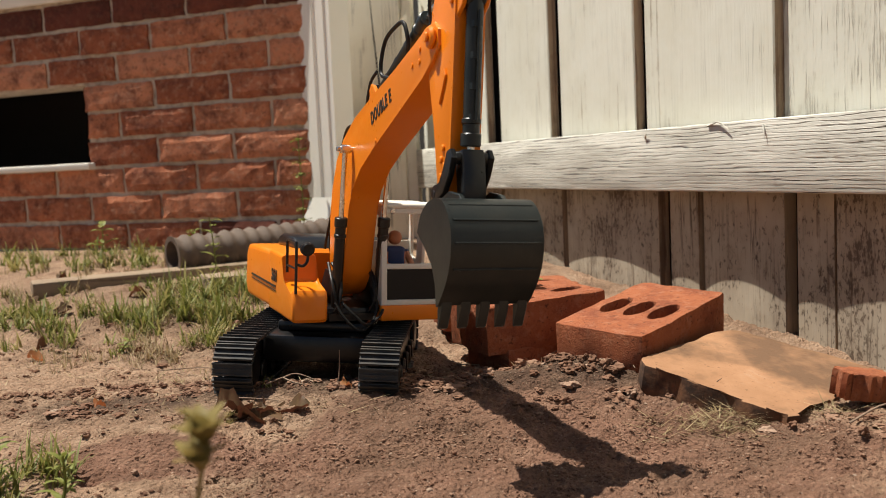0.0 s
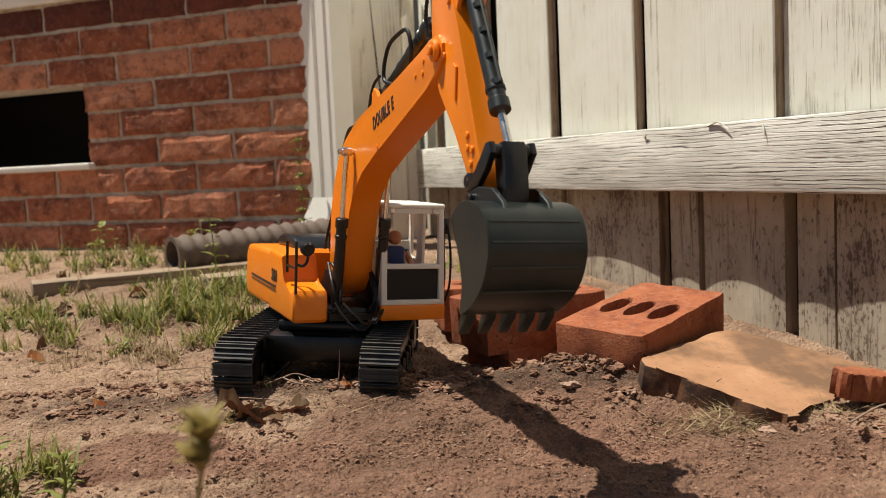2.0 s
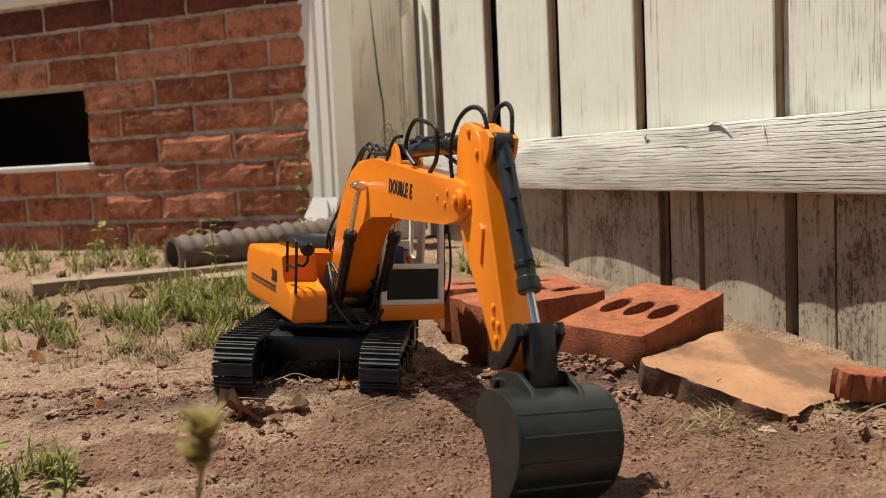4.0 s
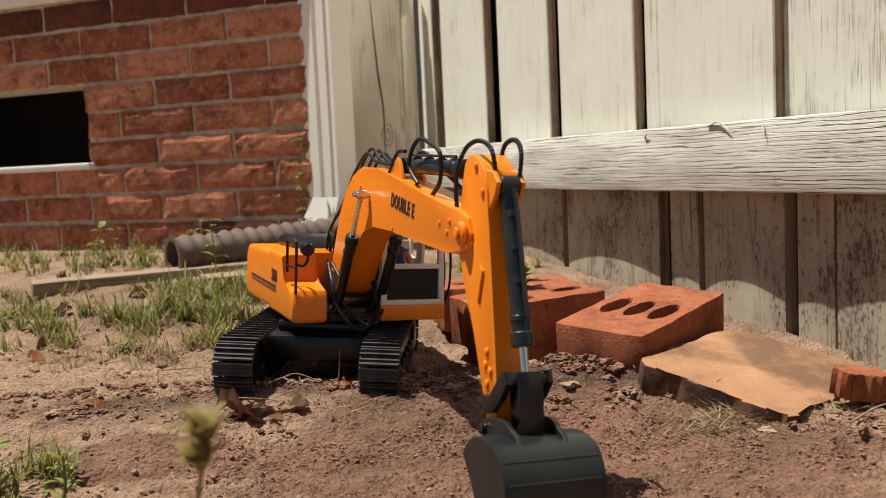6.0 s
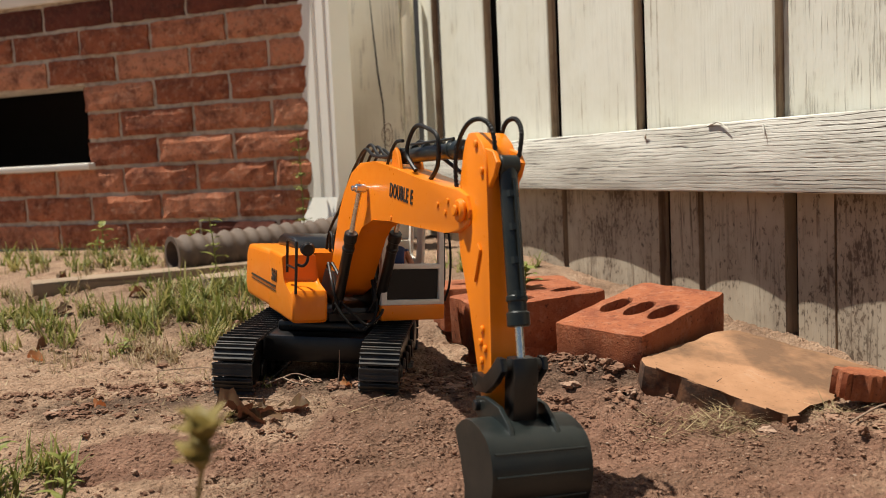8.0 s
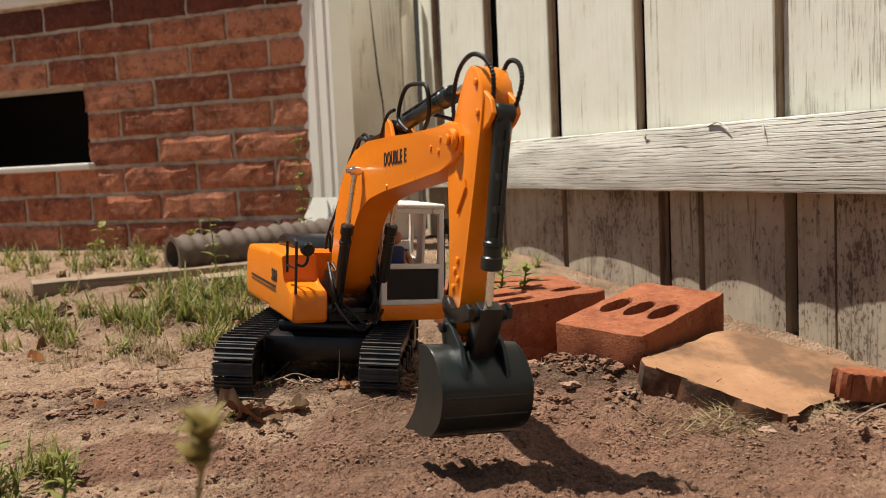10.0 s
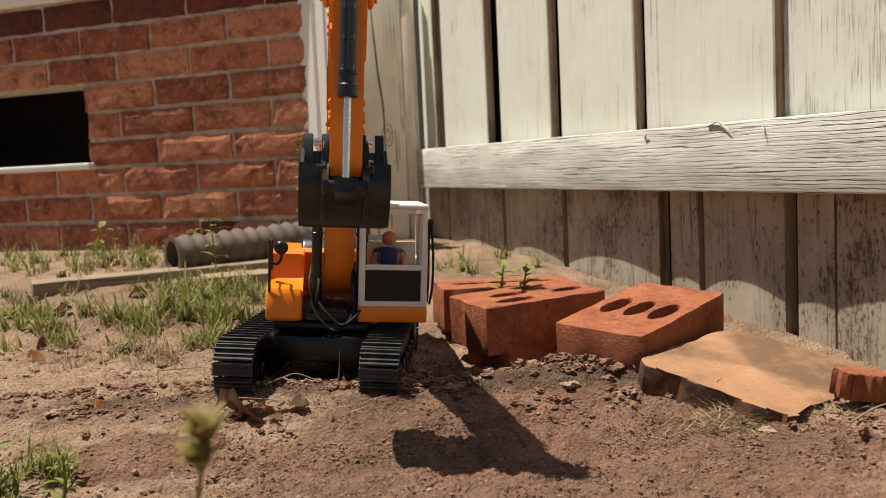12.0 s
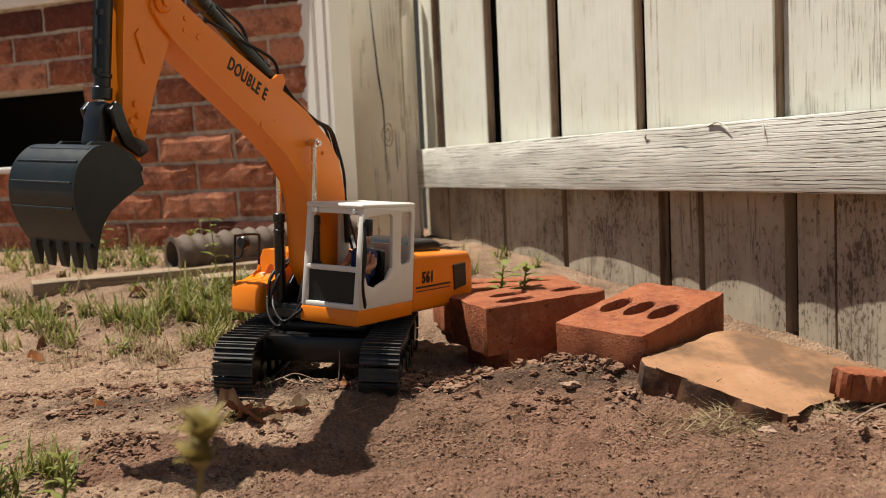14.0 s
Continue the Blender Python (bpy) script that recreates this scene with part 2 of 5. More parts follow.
M_GRASS = leaf_mat("grass_blades", (0.09, 0.115, 0.022), (0.20, 0.215, 0.045), (0.44, 0.36, 0.14))
M_STRAW = leaf_mat("dry_straw", (0.16, 0.10, 0.055), (0.36, 0.26, 0.14), (0.50, 0.40, 0.25), 0.7)
M_WEED = leaf_mat("weed_leaves", (0.13, 0.16, 0.030), (0.22, 0.24, 0.05), (0.36, 0.33, 0.10))
M_BUD = leaf_mat("weed_bud", (0.17, 0.14, 0.035), (0.28, 0.20, 0.065), (0.36, 0.22, 0.09))
M_DEADLEAF = leaf_mat("dead_leaf", (0.036, 0.012, 0.008), (0.070, 0.021, 0.012), (0.12, 0.040, 0.023), 0.6)
M_REDLEAF = leaf_mat("red_leaf", (0.26, 0.07, 0.025), (0.36, 0.11, 0.04), (0.42, 0.16, 0.06), 0.6)


# ---------------------------------------------------------------- mesh tools
def mesh_of(bm, name, material, smooth=False):
    bmesh.ops.recalc_face_normals(bm, faces=bm.faces)
    me = bpy.data.meshes.new(name)
    bm.to_mesh(me)
    bm.free()
    me.materials.append(material)
    if smooth:
        me.shade_smooth()
        me.set_sharp_from_angle(angle=radians(35))
    return me


def part(name, bm, material, parent=None, label="", m=None, smooth=True):
    ob = new(name, mesh_of(bm, name, material, smooth))
    if parent:
        ob.parent = parent
    if m is not None:
        ob.matrix_basis = m
    if label:
        tagged(ob, label)
    return ob


def thing(name, m, label, category, group="", kind=""):
    ob = new(name)
    ob.empty_display_size = 0.02
    ob.matrix_basis = m
    return tagged(ob, label, category, group, kind)


def box(bm, x0, x1, y0, y1, z0, z1, bevel=0.0, seg=2, m=None):
    vs = [bm.verts.new((x, y, z)) for x in (x0, x1) for y in (y0, y1) for z in (z0, z1)]
    fs = [bm.faces.new([vs[i] for i in f]) for f in ((0, 1, 3, 2), (4, 6, 7, 5), (0, 4, 5, 1), (2, 3, 7, 6), (0, 2, 6, 4), (1, 5, 7, 3))]
    out = vs
    if bevel:
        es = list({e for f in fs for e in f.edges})
        r = bmesh.ops.bevel(bm, geom=es, offset=bevel, segments=seg, affect="EDGES", profile=0.5)
        out = list({v for f in r["faces"] for v in f.verts} | {v for v in vs if v.is_valid})
    if m is not None:
        bmesh.ops.transform(bm, matrix=m, verts=[v for v in out if v.is_valid])
    return out


def prism(bm, pts, y0, y1, bevel=0.0, seg=2, axis="y"):
    """A side outline (x, z) made solid from y0 to y1."""
    def at(p, y):
        return (p[0], y, p[1]) if axis == "y" else (p[0], p[1], y)
    a = [bm.verts.new(at(p, y0)) for p in pts]
    b = [bm.verts.new(at(p, y1)) for p in pts]
    n = len(pts)
    fs = [bm.faces.new(a), bm.faces.new(b[::-1])]
    rims = list(fs[0].edges) + list(fs[1].edges)
    for i in range(n):
        fs.append(bm.faces.new((a[i], b[i], b[(i + 1) % n], a[(i + 1) % n])))
    if bevel:
        bmesh.ops.bevel(bm, geom=rims, offset=bevel, segments=seg, affect="EDGES", profile=0.5)


def smooth_line(pts, n=6, closed=False):
    """Catmull-Rom through points."""
    out = []
    P = [Vector(p) for p in pts]
    cnt = len(P)
    for i in range(cnt if closed else cnt - 1):
        a, b, c, d = (P[(i + k) % cnt] if closed else P[min(max(i + k, 0), cnt - 1)] for k in (-1, 0, 1, 2))
        for s in range(n):
            t = s / n
            out.append(0.5 * ((2 * b) + (c - a) * t + (2 * a - 5 * b + 4 * c - d) * t * t + (3 * b - a - 3 * c + d) * t ** 3))
    if not closed:
        out.append(P[-1])
    return out


def tube(bm, pts, radius, seg=8, ribs=0.0, cap=True):
    """A round tube along points; radius may be a list."""
    P = [Vector(p) for p in pts]
    rings = []
    ref = None
    for i, p in enumerate(P):
        d = (P[min(i + 1, len(P) - 1)] - P[max(i - 1, 0)]).normalized()
        if ref is None:
            ref = d.orthogonal().normalized()
        ref = (ref - d * ref.dot(d)).normalized()
        w = d.cross(ref)
        r = radius[i] if isinstance(radius, (list, tuple)) else radius
        if ribs and i % 2:
            r *= 1 - ribs
        rings.append([bm.verts.new(p + (ref * math.cos(a) + w * math.sin(a)) * r) for a in (math.tau * j / seg for j in range(seg))])
    for A, B in zip(rings, rings[1:]):
        for j in range(seg):
            bm.faces.new((A[j], A[(j + 1) % seg], B[(j + 1) % seg], B[j]))
    if cap:
        bm.faces.new(rings[0][::-1])
        bm.faces.new(rings[-1])


def rod(bm, a, b, r, seg=14, bevel=0.0):
    a, b = Vector(a), Vector(b)
    if bevel:
        d = (b - a).normalized() * bevel
        tube(bm, [a, a + d, b - d, b], [r - bevel, r, r, r - bevel], seg)
    else:
        tube(bm, [a, b], r, seg)


def letters(name, text, size, m, parent, material, depth=0.0004, stretch=1.0, bold=0.022, gap=1.0):
    """Writing in the built-in font, turned into a mesh."""
    cu = bpy.data.curves.new(name, "FONT")
    cu.body, cu.size, cu.extrude, cu.offset = text, size, depth, size * bold
    cu.space_character = gap
    cu.align_x, cu.align_y = "CENTER", "CENTER"
    tmp = bpy.data.objects.new(name, cu)
    scene.collection.objects.link(tmp)
    me = bpy.data.meshes.new_from_object(tmp.evaluated_get(bpy.context.evaluated_depsgraph_get()))
    bpy.data.objects.remove(tmp)
    bpy.data.curves.remove(cu)
    me.transform(Matrix.Diagonal((stretch, 1, 1, 1)))
    me.materials.clear()
    me.materials.append(material)
    ob = new(name, me)
    ob.parent = parent
    ob.matrix_basis = m
    return ob


def fbm(x, y, s, o=4, seed=0.0):
    return noise.fractal(Vector((x * s + seed, y * s - seed, seed * 0.37)), 0.9, 2.1, o)


# ---------------------------------------------------------------- ground
def smoothstep(a, b, v):
    t = min(max((v - a) / (b - a), 0.0), 1.0)
    return t * t * (3 - 2 * t)


def hump(x, y, cx, cy, rx, ry, h):
    q = ((x - cx) / rx) ** 2 + ((y - cy) / ry) ** 2
    return h * math.exp(-q * 1.4) if q < 6 else 0.0


def ground_base(x, y):
    z = 0.038 * smoothstep(1.35, 2.2, y - 0.25 * x) - 0.036 * (1 - smoothstep(1.12, 1.60, y + 0.25 * x))
    z += hump(x, y, -0.018, 0.870, 0.10, 0.045, 0.010)
    z += hump(x, y, 0.035, 0.755, 0.10, 0.065, 0.009)
    z += hump(x, y, -0.265, 0.850, 0.15, 0.06, 0.014)
    z += hump(x, y, -0.130, 0.985, 0.22, 0.10, 0.021)
    z += hump(x, y, 0.330, 0.760, 0.08, 0.04, 0.012)
    z += hump(x, y, 0.150, 1.010, 0.12, 0.06, 0.026)
    z -= hump(x, y, -0.305, 0.765, 0.018, 0.012, 0.012)
    z -= hump(x, y, 0.100, 0.815, 0.24, 0.12, 0.020)
    return z


def ground_z(x, y):
    z = ground_base(x, y)
    far = 1 - smoothstep(2.4, 4.0, math.hypot(x, y))
    if far > 0:
        dug = 1 - smoothstep(0.7, 1.25, math.hypot((x - 0.115) / 0.34, (y - 0.81) / 0.30))
        z += far * (fbm(x, y, 3.0, 3) * 0.006 + fbm(x, y, 17, 4, 3.1) * (0.0042 + 0.002 * dug) + fbm(x, y, 62, 4, 7.7) * (0.0042 + 0.0014 * dug) + fbm(x, y, 150, 2, 1.3) * 0.0012)
    return z


def axis_coords(lo, hi, step, reach):
    c = list(np.arange(lo, hi, step))
    s, v, left = step, lo, []
    while v > -reach:
        s *= 1.28
        v -= s
        left.append(v)
    s, v = step, c[-1]
    while v < reach:
        s *= 1.28
        v += s
        c.append(v)
    return left[::-1] + c


def build_ground():
    xs = axis_coords(-0.66, 0.48, 0.0032, 70)
    ys = axis_coords(0.66, 1.36, 0.0032, 70)
    verts = [(x, y, ground_z(x, y)) for y in ys for x in xs]
    n = len(xs)
    faces = [(j * n + i, j * n + i + 1, (j + 1) * n + i + 1, (j + 1) * n + i) for j in range(len(ys) - 1) for i in range(n - 1)]
    me = bpy.data.meshes.new("ground")
    me.from_pydata(verts, [], faces)
    me.shade_smooth()
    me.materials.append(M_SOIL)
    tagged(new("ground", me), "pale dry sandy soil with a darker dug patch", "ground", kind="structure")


build_ground()


# ---------------------------------------------------------------- house wall, fence, posts (setting)
WALL = pose(-0.271, 2.0943, 0.0, 0, 0, -22.0)
FENCE = pose(0.7435, 0.2995, 0.0, 0, 0, -68.06)
COURSE, PITCH = 0.0667, 0.211
LINE0 = 0.6405
HOLE = (-1.45, -0.625, LINE0 - 6 * COURSE, LINE0 - 3 * COURSE)


def build_house_wall():
    x0, x1, z0, z1 = -6.0, 0.0, -0.12, LINE0 + 0.05
    hx0, hx1, hz0, hz1 = HOLE
    bm = bmesh.new()
    edges = []
    for a, b, c_, d in ((x0, x1, z0, z1), (hx0, hx1, hz0, hz1)):
        vs = [bm.verts.new((x, 0.008, z)) for x, z in ((a, c_), (b, c_), (b, d), (a, d))]
        edges += [bm.edges.new((vs[i], vs[(i + 1) % 4])) for i in range(4)]
    bmesh.ops.triangle_fill(bm, edges=edges, use_beauty=True)
    grown = bmesh.ops.extrude_face_region(bm, geom=list(bm.faces))["geom"]
    bmesh.ops.translate(bm, verts=[v for v in grown if isinstance(v, bmesh.types.BMVert)], vec=(0, 0.10, 0))
    wall = part("wall_house", bm, M_MORTAR, None, m=WALL, smooth=False)
    tagged(wall, "red brick house wall with pale mortar joints", "wall", kind="structure")
    # crawl space shell; its darkness is painted on, near-black
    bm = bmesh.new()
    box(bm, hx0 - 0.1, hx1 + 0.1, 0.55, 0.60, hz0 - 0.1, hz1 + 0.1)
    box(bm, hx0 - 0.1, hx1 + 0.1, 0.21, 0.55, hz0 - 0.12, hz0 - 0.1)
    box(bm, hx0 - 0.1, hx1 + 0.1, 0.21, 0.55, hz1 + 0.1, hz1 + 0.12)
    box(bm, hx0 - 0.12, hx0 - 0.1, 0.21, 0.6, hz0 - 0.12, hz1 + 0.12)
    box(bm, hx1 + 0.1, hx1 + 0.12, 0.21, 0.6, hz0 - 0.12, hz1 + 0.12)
    tagged(part("wall_recess", bm, M_DEEPSHADE, None, m=WALL, smooth=False), "crawl space behind the wall opening, its shade painted near-black", "wall", kind="structure")
    bm = bmesh.new()
    box(bm, hx0 - 0.02, hx1 + 0.012, -0.018, 0.10, hz0 - 0.004, hz0 + 0.012, 0.003)
    tagged(part("window_sill", bm, M_SPOUT, None, m=WALL), "white painted sill under the wall opening", "sill", kind="structure")
    bm = bmesh.new()
    box(bm, x0, 0.0, -0.010, 0.006, LINE0 + 0.002, LINE0 + 0.05, 0.004)
    box(bm, x0, 0.0, -0.014, 0.11, LINE0 + 0.052, LINE0 + 0.068, 0.004)
    tagged(part("trim", bm, M_SPOUT, None, m=WALL), "white painted trim board above the brickwork", "trim", kind="structure")


build_house_wall()


def build_fence():
    fence = thing("wall_fence", FENCE, "white painted board fence with peeling weathered paint", "fence", kind="structure")
    rng = random.Random(4)

    def board(name, xa, xb, za, zb, y, mat, lap=0.0):
        bm = bmesh.new()
        box(bm, xa, xb, y, y + 0.019, za, zb, 0.002, 1)
        for v in bm.verts:
            v.co.y += lap * (xb - v.co.x) / (xb - xa)
        ob = part(name, bm, mat, fence, smooth=False)
        ob.data.materials.append(M_BOARDSIDE)
        for f in ob.data.polygons:
            if abs(f.normal.x) > 0.8:
                f.material_index = 1

    def cupped_board(xa, xb, za, zb, y, bow):
        """A board warped so that its middle stands proud of its edges."""
        bm = bmesh.new()
        n = 12
        front = [(xa + (xb - xa) * i / n, y - bow * (1 - (2 * i / n - 1) ** 2)) for i in range(n + 1)]
        prism(bm, front + [(x_, y_ + 0.019) for x_, y_ in reversed(front)], za, zb, axis="z")
        ob = part("board", bm, M_FENCESHADE, fence, smooth=True)
        ob.data.materials.append(M_BOARDSIDE)
        for f in ob.data.polygons:
            if abs(f.normal.x) > 0.8:
                f.material_index = 1

    upper = ((-2.19, -2.075), (-2.055, -1.79), (-1.757, -1.522), (-1.487, -1.25), (-1.222, -0.944), (-0.926, -0.66), (-0.645, -0.38), (-0.36, -0.10), (-0.08, 0.18), (0.20, 0.46))
    for i, (a, b) in enumerate(upper):
        board("board", a - (0.019 if i > 2 else 0.0), b, 0.205, 1.35, 0.030 + 0.003 * rng.random(), M_PEEL if i == 5 else M_FENCE, 0.014)
    lower = ((-2.19, -2.05), (-2.04, -1.757), (-1.742, -1.508), (-1.49, -1.212), (-1.182, -1.116), (-1.106, -0.945), (-0.922, -0.862), (-0.858, -0.66), (-0.645, -0.38), (-0.36, -0.10), (-0.08, 0.18))
    for i, (a, b) in enumerate(lower):
        cupped_board(a, b, -0.10, 0.1555, 0.041 + 0.003 * rng.random(), 0.0065 if b - a > 0.1 else 0.002)
    bm = bmesh.new()
    box(bm, -2.14, 0.5, 0.0, 0.028, 0.157, 0.247, 0.003, 2)
    part("rail", bm, M_RAIL, fence, "weathered grey-white horizontal rail with lifted splinters")
    # added sheet, painted near-black as the dark seen through the board gaps
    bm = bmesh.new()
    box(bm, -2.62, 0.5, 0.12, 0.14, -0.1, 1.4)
    part("gap_shade", bm, M_DEEPSHADE, fence, smooth=False)


build_fence()


def build_post():
    bm = bmesh.new()
    box(bm, -0.092, 0.060, -0.04, 0.02, -0.1, 0.655, 0.004)
    box(bm, 0.0605, 0.086, -0.028, 0.02, -0.1, 0.655, 0.003)
    post = part("fence_post", bm, M_POST, None, m=pose(-0.132, 2.315, 0, 0, 0, -8))
    tagged(post, "weathered white wooden fence post with a crack and knot", "post")
    bm = bmesh.new()
    line = smooth_line([(-0.010, -0.0400, 0.65), (-0.003, -0.0402, 0.52), (0.004, -0.0402, 0.42), (0.012, -0.0402, 0.34), (0.010, -0.0400, 0.20)], 8)
    tube(bm, line, [0.0019 * math.sin(0.25 + 2.7 * i / len(line)) for i in range(len(line))], 5)
    part("crack", bm, M_DEEPSHADE, post, "dark split along the grain")
    bm = bmesh.new()
    for r_x, r_z in ((0.013, 0.026), (0.006, 0.013)):
        ring = [(0.018 + r_x * math.sin(a), -0.0402, 0.285 + r_z * math.cos(a) + 0.004 * math.sin(2 * a)) for a in (math.tau * i / 24 for i in range(25))]
        tube(bm, ring, 0.0011, 5)
    part("knot", bm, M_BOARDSIDE, post, "dark oval knot")


build_post()


def build_downspout():
    root = thing("downspout", pose(-0.2370, 2.10, 0, 0, 0, -40), "white ribbed metal downspout with a kicked-out foot", "downspout")
    bm = bmesh.new()
    w, dpt = 0.094, 0.06
    prof = [(-w / 2, -dpt / 2), (-0.006, -dpt / 2), (-0.002, -dpt / 2 + 0.004), (0.004, -dpt / 2 + 0.004), (0.008, -dpt / 2), (0.030, -dpt / 2), (0.033, -dpt / 2 + 0.003), (w / 2, -dpt / 2 + 0.003)]
    prof += [(w / 2, dpt / 2), (-w / 2, dpt / 2)]
    prism(bm, prof, 0.14, 0.66, axis="z")
    part("pipe", bm, M_SPOUT, root, smooth=False)
    bm = bmesh.new()
    pts = [(0, 0.15), (-0.004, 0.12), (-0.018, 0.095), (-0.045, 0.078)]
    rings = []
    for i, (dx, z) in enumerate(pts):
        t = i / 3
        rings.append([bm.verts.new((dx + sx * w / 2 * (1 - 0.15 * t), sy * dpt / 2 - 0.012 * t, z + (0.01 * t if sx < 0 else -0.012 * t))) for sx, sy in ((-1, -1), (1, -1), (1, 1), (-1, 1))])
    for A, B in zip(rings, rings[1:]):
        for j in range(4):
            bm.faces.new((A[j], A[(j + 1) % 4], B[(j + 1) % 4], B[j]))
    bm.faces.new(rings[-1])
    part("foot", bm, M_SPOUT, root)


build_downspout()


# ---------------------------------------------------------------- toy excavator
# joint table: seconds, swing, boom, stick, bucket against stick (degrees)
JOINTS = [
    (0.0, -68.1, 39.8, -82.6, 23.5), (0.2, -68.1, 40.0, -82.8, 4.5), (0.4, -68.1, 40.1, -82.8, -12.5), (0.5, -68.1, 40.2, -82.8, -15.0),
    (1.0, -68.1, 40.2, -82.9, -18.5), (1.2, -68.1, 40.2, -78.8, -20.4), (1.5, -68.1, 40.1, -69.0, -20.9), (1.8, -68.1, 39.4, -59.5, -22.9),
    (2.0, -68.1, 37.5, -55.3, -25.4), (2.2, -68.1, 27.4, -57.2, -24.2), (2.4, -68.1, 20.9, -59.7, -22.5), (2.5, -68.1, 20.0, -60.7, -21.1),
    (3.0, -68.1, 19.1, -55.4, -21.3), (3.4, -68.1, 17.9, -56.3, -18.2), (5.0, -68.1, 14.4, -64.6, -9.9), (5.5, -68.1, 13.7, -67.1, -6.9),
    (6.0, -68.1, 12.7, -70.1, -4.0), (6.5, -68.1, 12.3, -72.9, -2.0), (7.0, -68.1, 12.3, -72.9, -3.1), (7.2, -68.1, 13.1, -72.5, -6.5),
    (7.5, -68.1, 15.1, -71.5, -13.2), (8.0, -68.1, 15.4, -73.3, -12.3), (8.2, -68.1, 15.4, -78.4, -8.8), (8.8, -68.1, 16.9, -86.0, -13.3),
    (9.6, -68.1, 21.1, -92.2, -19.2), (10.3, -68.1, 26.7, -93.1, -25.5), (10.5, -68.1, 27.7, -93.1, -32.0), (10.7, -68.1, 33.6, -88.7, -52.5),
    (11.0, -68.1, 42.1, -79.0, -83.7), (11.2, -68.1, 44.9, -75.7, -107.0), (11.5, -68.1, 46.0, -73.5, -125.0), (11.75, -68.1, 46.4, -74.5, -125.0),
    (12.0, -83.3, 46.9, -79.5, -120.0), (12.2, -96.1, 46.6, -80.8, -116.3), (12.5, -111.5, 46.1, -81.8, -118.0), (12.7, -117.5, 45.7, -80.8, -100.7),
    (12.9, -119.4, 45.4, -80.0, -69.5), (13.0, -119.4, 45.3, -79.8, -56.0), (13.3, -119.4, 45.6, -80.3, -15.7), (13.5, -119.4, 45.7, -80.6, 5.2),
    (13.8, -119.4, 46.0, -80.3, 19.8), (14.0, -119.4, 46.0, -80.6, 24.3),
]
FOOT = (0.0388, 0.0798)
ARM_Y = -0.0055
BOOM_LEN = 0.3791
BOOM_PIN = (0.1468, 0.0749)
CYL_BASE = (0.078, 0.050)
STICK_BASE = (0.2204, 0.0891)
STICK_ROD = (-0.050, 0.006)
DIG_BASE = (-0.022, 0.052)
DIG_PIN = (0.1507, 0.0066)
ROCK_PIN, ROCK_LEN = (0.1326, 0.0014), 0.0431
EAR, LINK_LEN = (0.0085, 0.0288), 0.041


def turn2(a, p):
    c_, s_ = math.cos(radians(a)), math.sin(radians(a))
    return (p[0] * c_ - p[1] * s_, p[0] * s_ + p[1] * c_)


def add2(a, b):
    return (a[0] + b[0], a[1] + b[1])


def joints_at(t):
    ts = [r[0] for r in JOINTS]
    return [float(np.interp(t, ts, [r[i] for r in JOINTS])) for i in range(1, 5)]


def meet(a, ra, b, rb):
    """The crossing of two circles that lies on the outer side of the stick."""
    dx, dz = b[0] - a[0], b[1] - a[1]
    d = math.hypot(dx, dz)
    d2 = min(d, (ra + rb) * 0.999)
    k = (ra * ra - rb * rb + d2 * d2) / (2 * d2)
    h_ = math.sqrt(max(ra * ra - k * k, 0.0))
    return (a[0] + dx / d * k - dz / d * h_, a[1] + dz / d * k + dx / d * h_)


def arm_poses(t):
    """Poses of all moving parts, in the space of the excavator."""
    swing, be, si, bu = joints_at(t)
    S = pose(0, 0, 0, 0, 0, swing)

    def at(p, a, y=ARM_Y):
        return S @ pose(p[0], y, p[1], 0, -a, 0)

    def angle(a, b):
        return math.degrees(math.atan2(b[1] - a[1], b[0] - a[0]))

    out = {"upper": S, "boom": at(FOOT, be)}
    knee = add2(FOOT, turn2(be, (BOOM_LEN, 0)))
    out["stick"] = at(knee, si)

    def on_stick(p):
        return add2(knee, turn2(si, p))

    out["bucket"] = at(on_stick(DIG_PIN), si + bu)
    ear = add2(DIG_PIN, turn2(bu, EAR))
    bar = meet(ROCK_PIN, ROCK_LEN, ear, LINK_LEN)
    wr, wb, we = on_stick(ROCK_PIN), on_stick(bar), on_stick(ear)
    out["rocker"] = at(wr, angle(wr, wb))
    out["link"] = at(wb, angle(wb, we))
    pin = add2(FOOT, turn2(be, BOOM_PIN))
    a = angle(CYL_BASE, pin)
    for side, y in (("r", -0.0245), ("l", 0.0245)):
        out["lift_barrel_" + side], out["lift_rod_" + side] = at(CYL_BASE, a, ARM_Y + y), at(pin, a + 180, ARM_Y + y)
    b0, b1 = add2(FOOT, turn2(be, STICK_BASE)), on_stick(STICK_ROD)
    a = angle(b0, b1)
    out["crowd_barrel"], out["crowd_rod"] = at(b0, a), at(b1, a + 180)
    b0, b1 = on_stick(DIG_BASE), wb
    a = angle(b0, b1)
    out["dig_barrel"], out["dig_rod"] = at(b0, a), at(b1, a + 180)
    return out


MACHINE = Matrix.Translation((-0.1274, 1.1239, 0.0)) @ pose(0, 0, 0, 0, 4.35, 0) @ pose(0, 0, 0, -0.47, 0, 0)
MOVING = {}


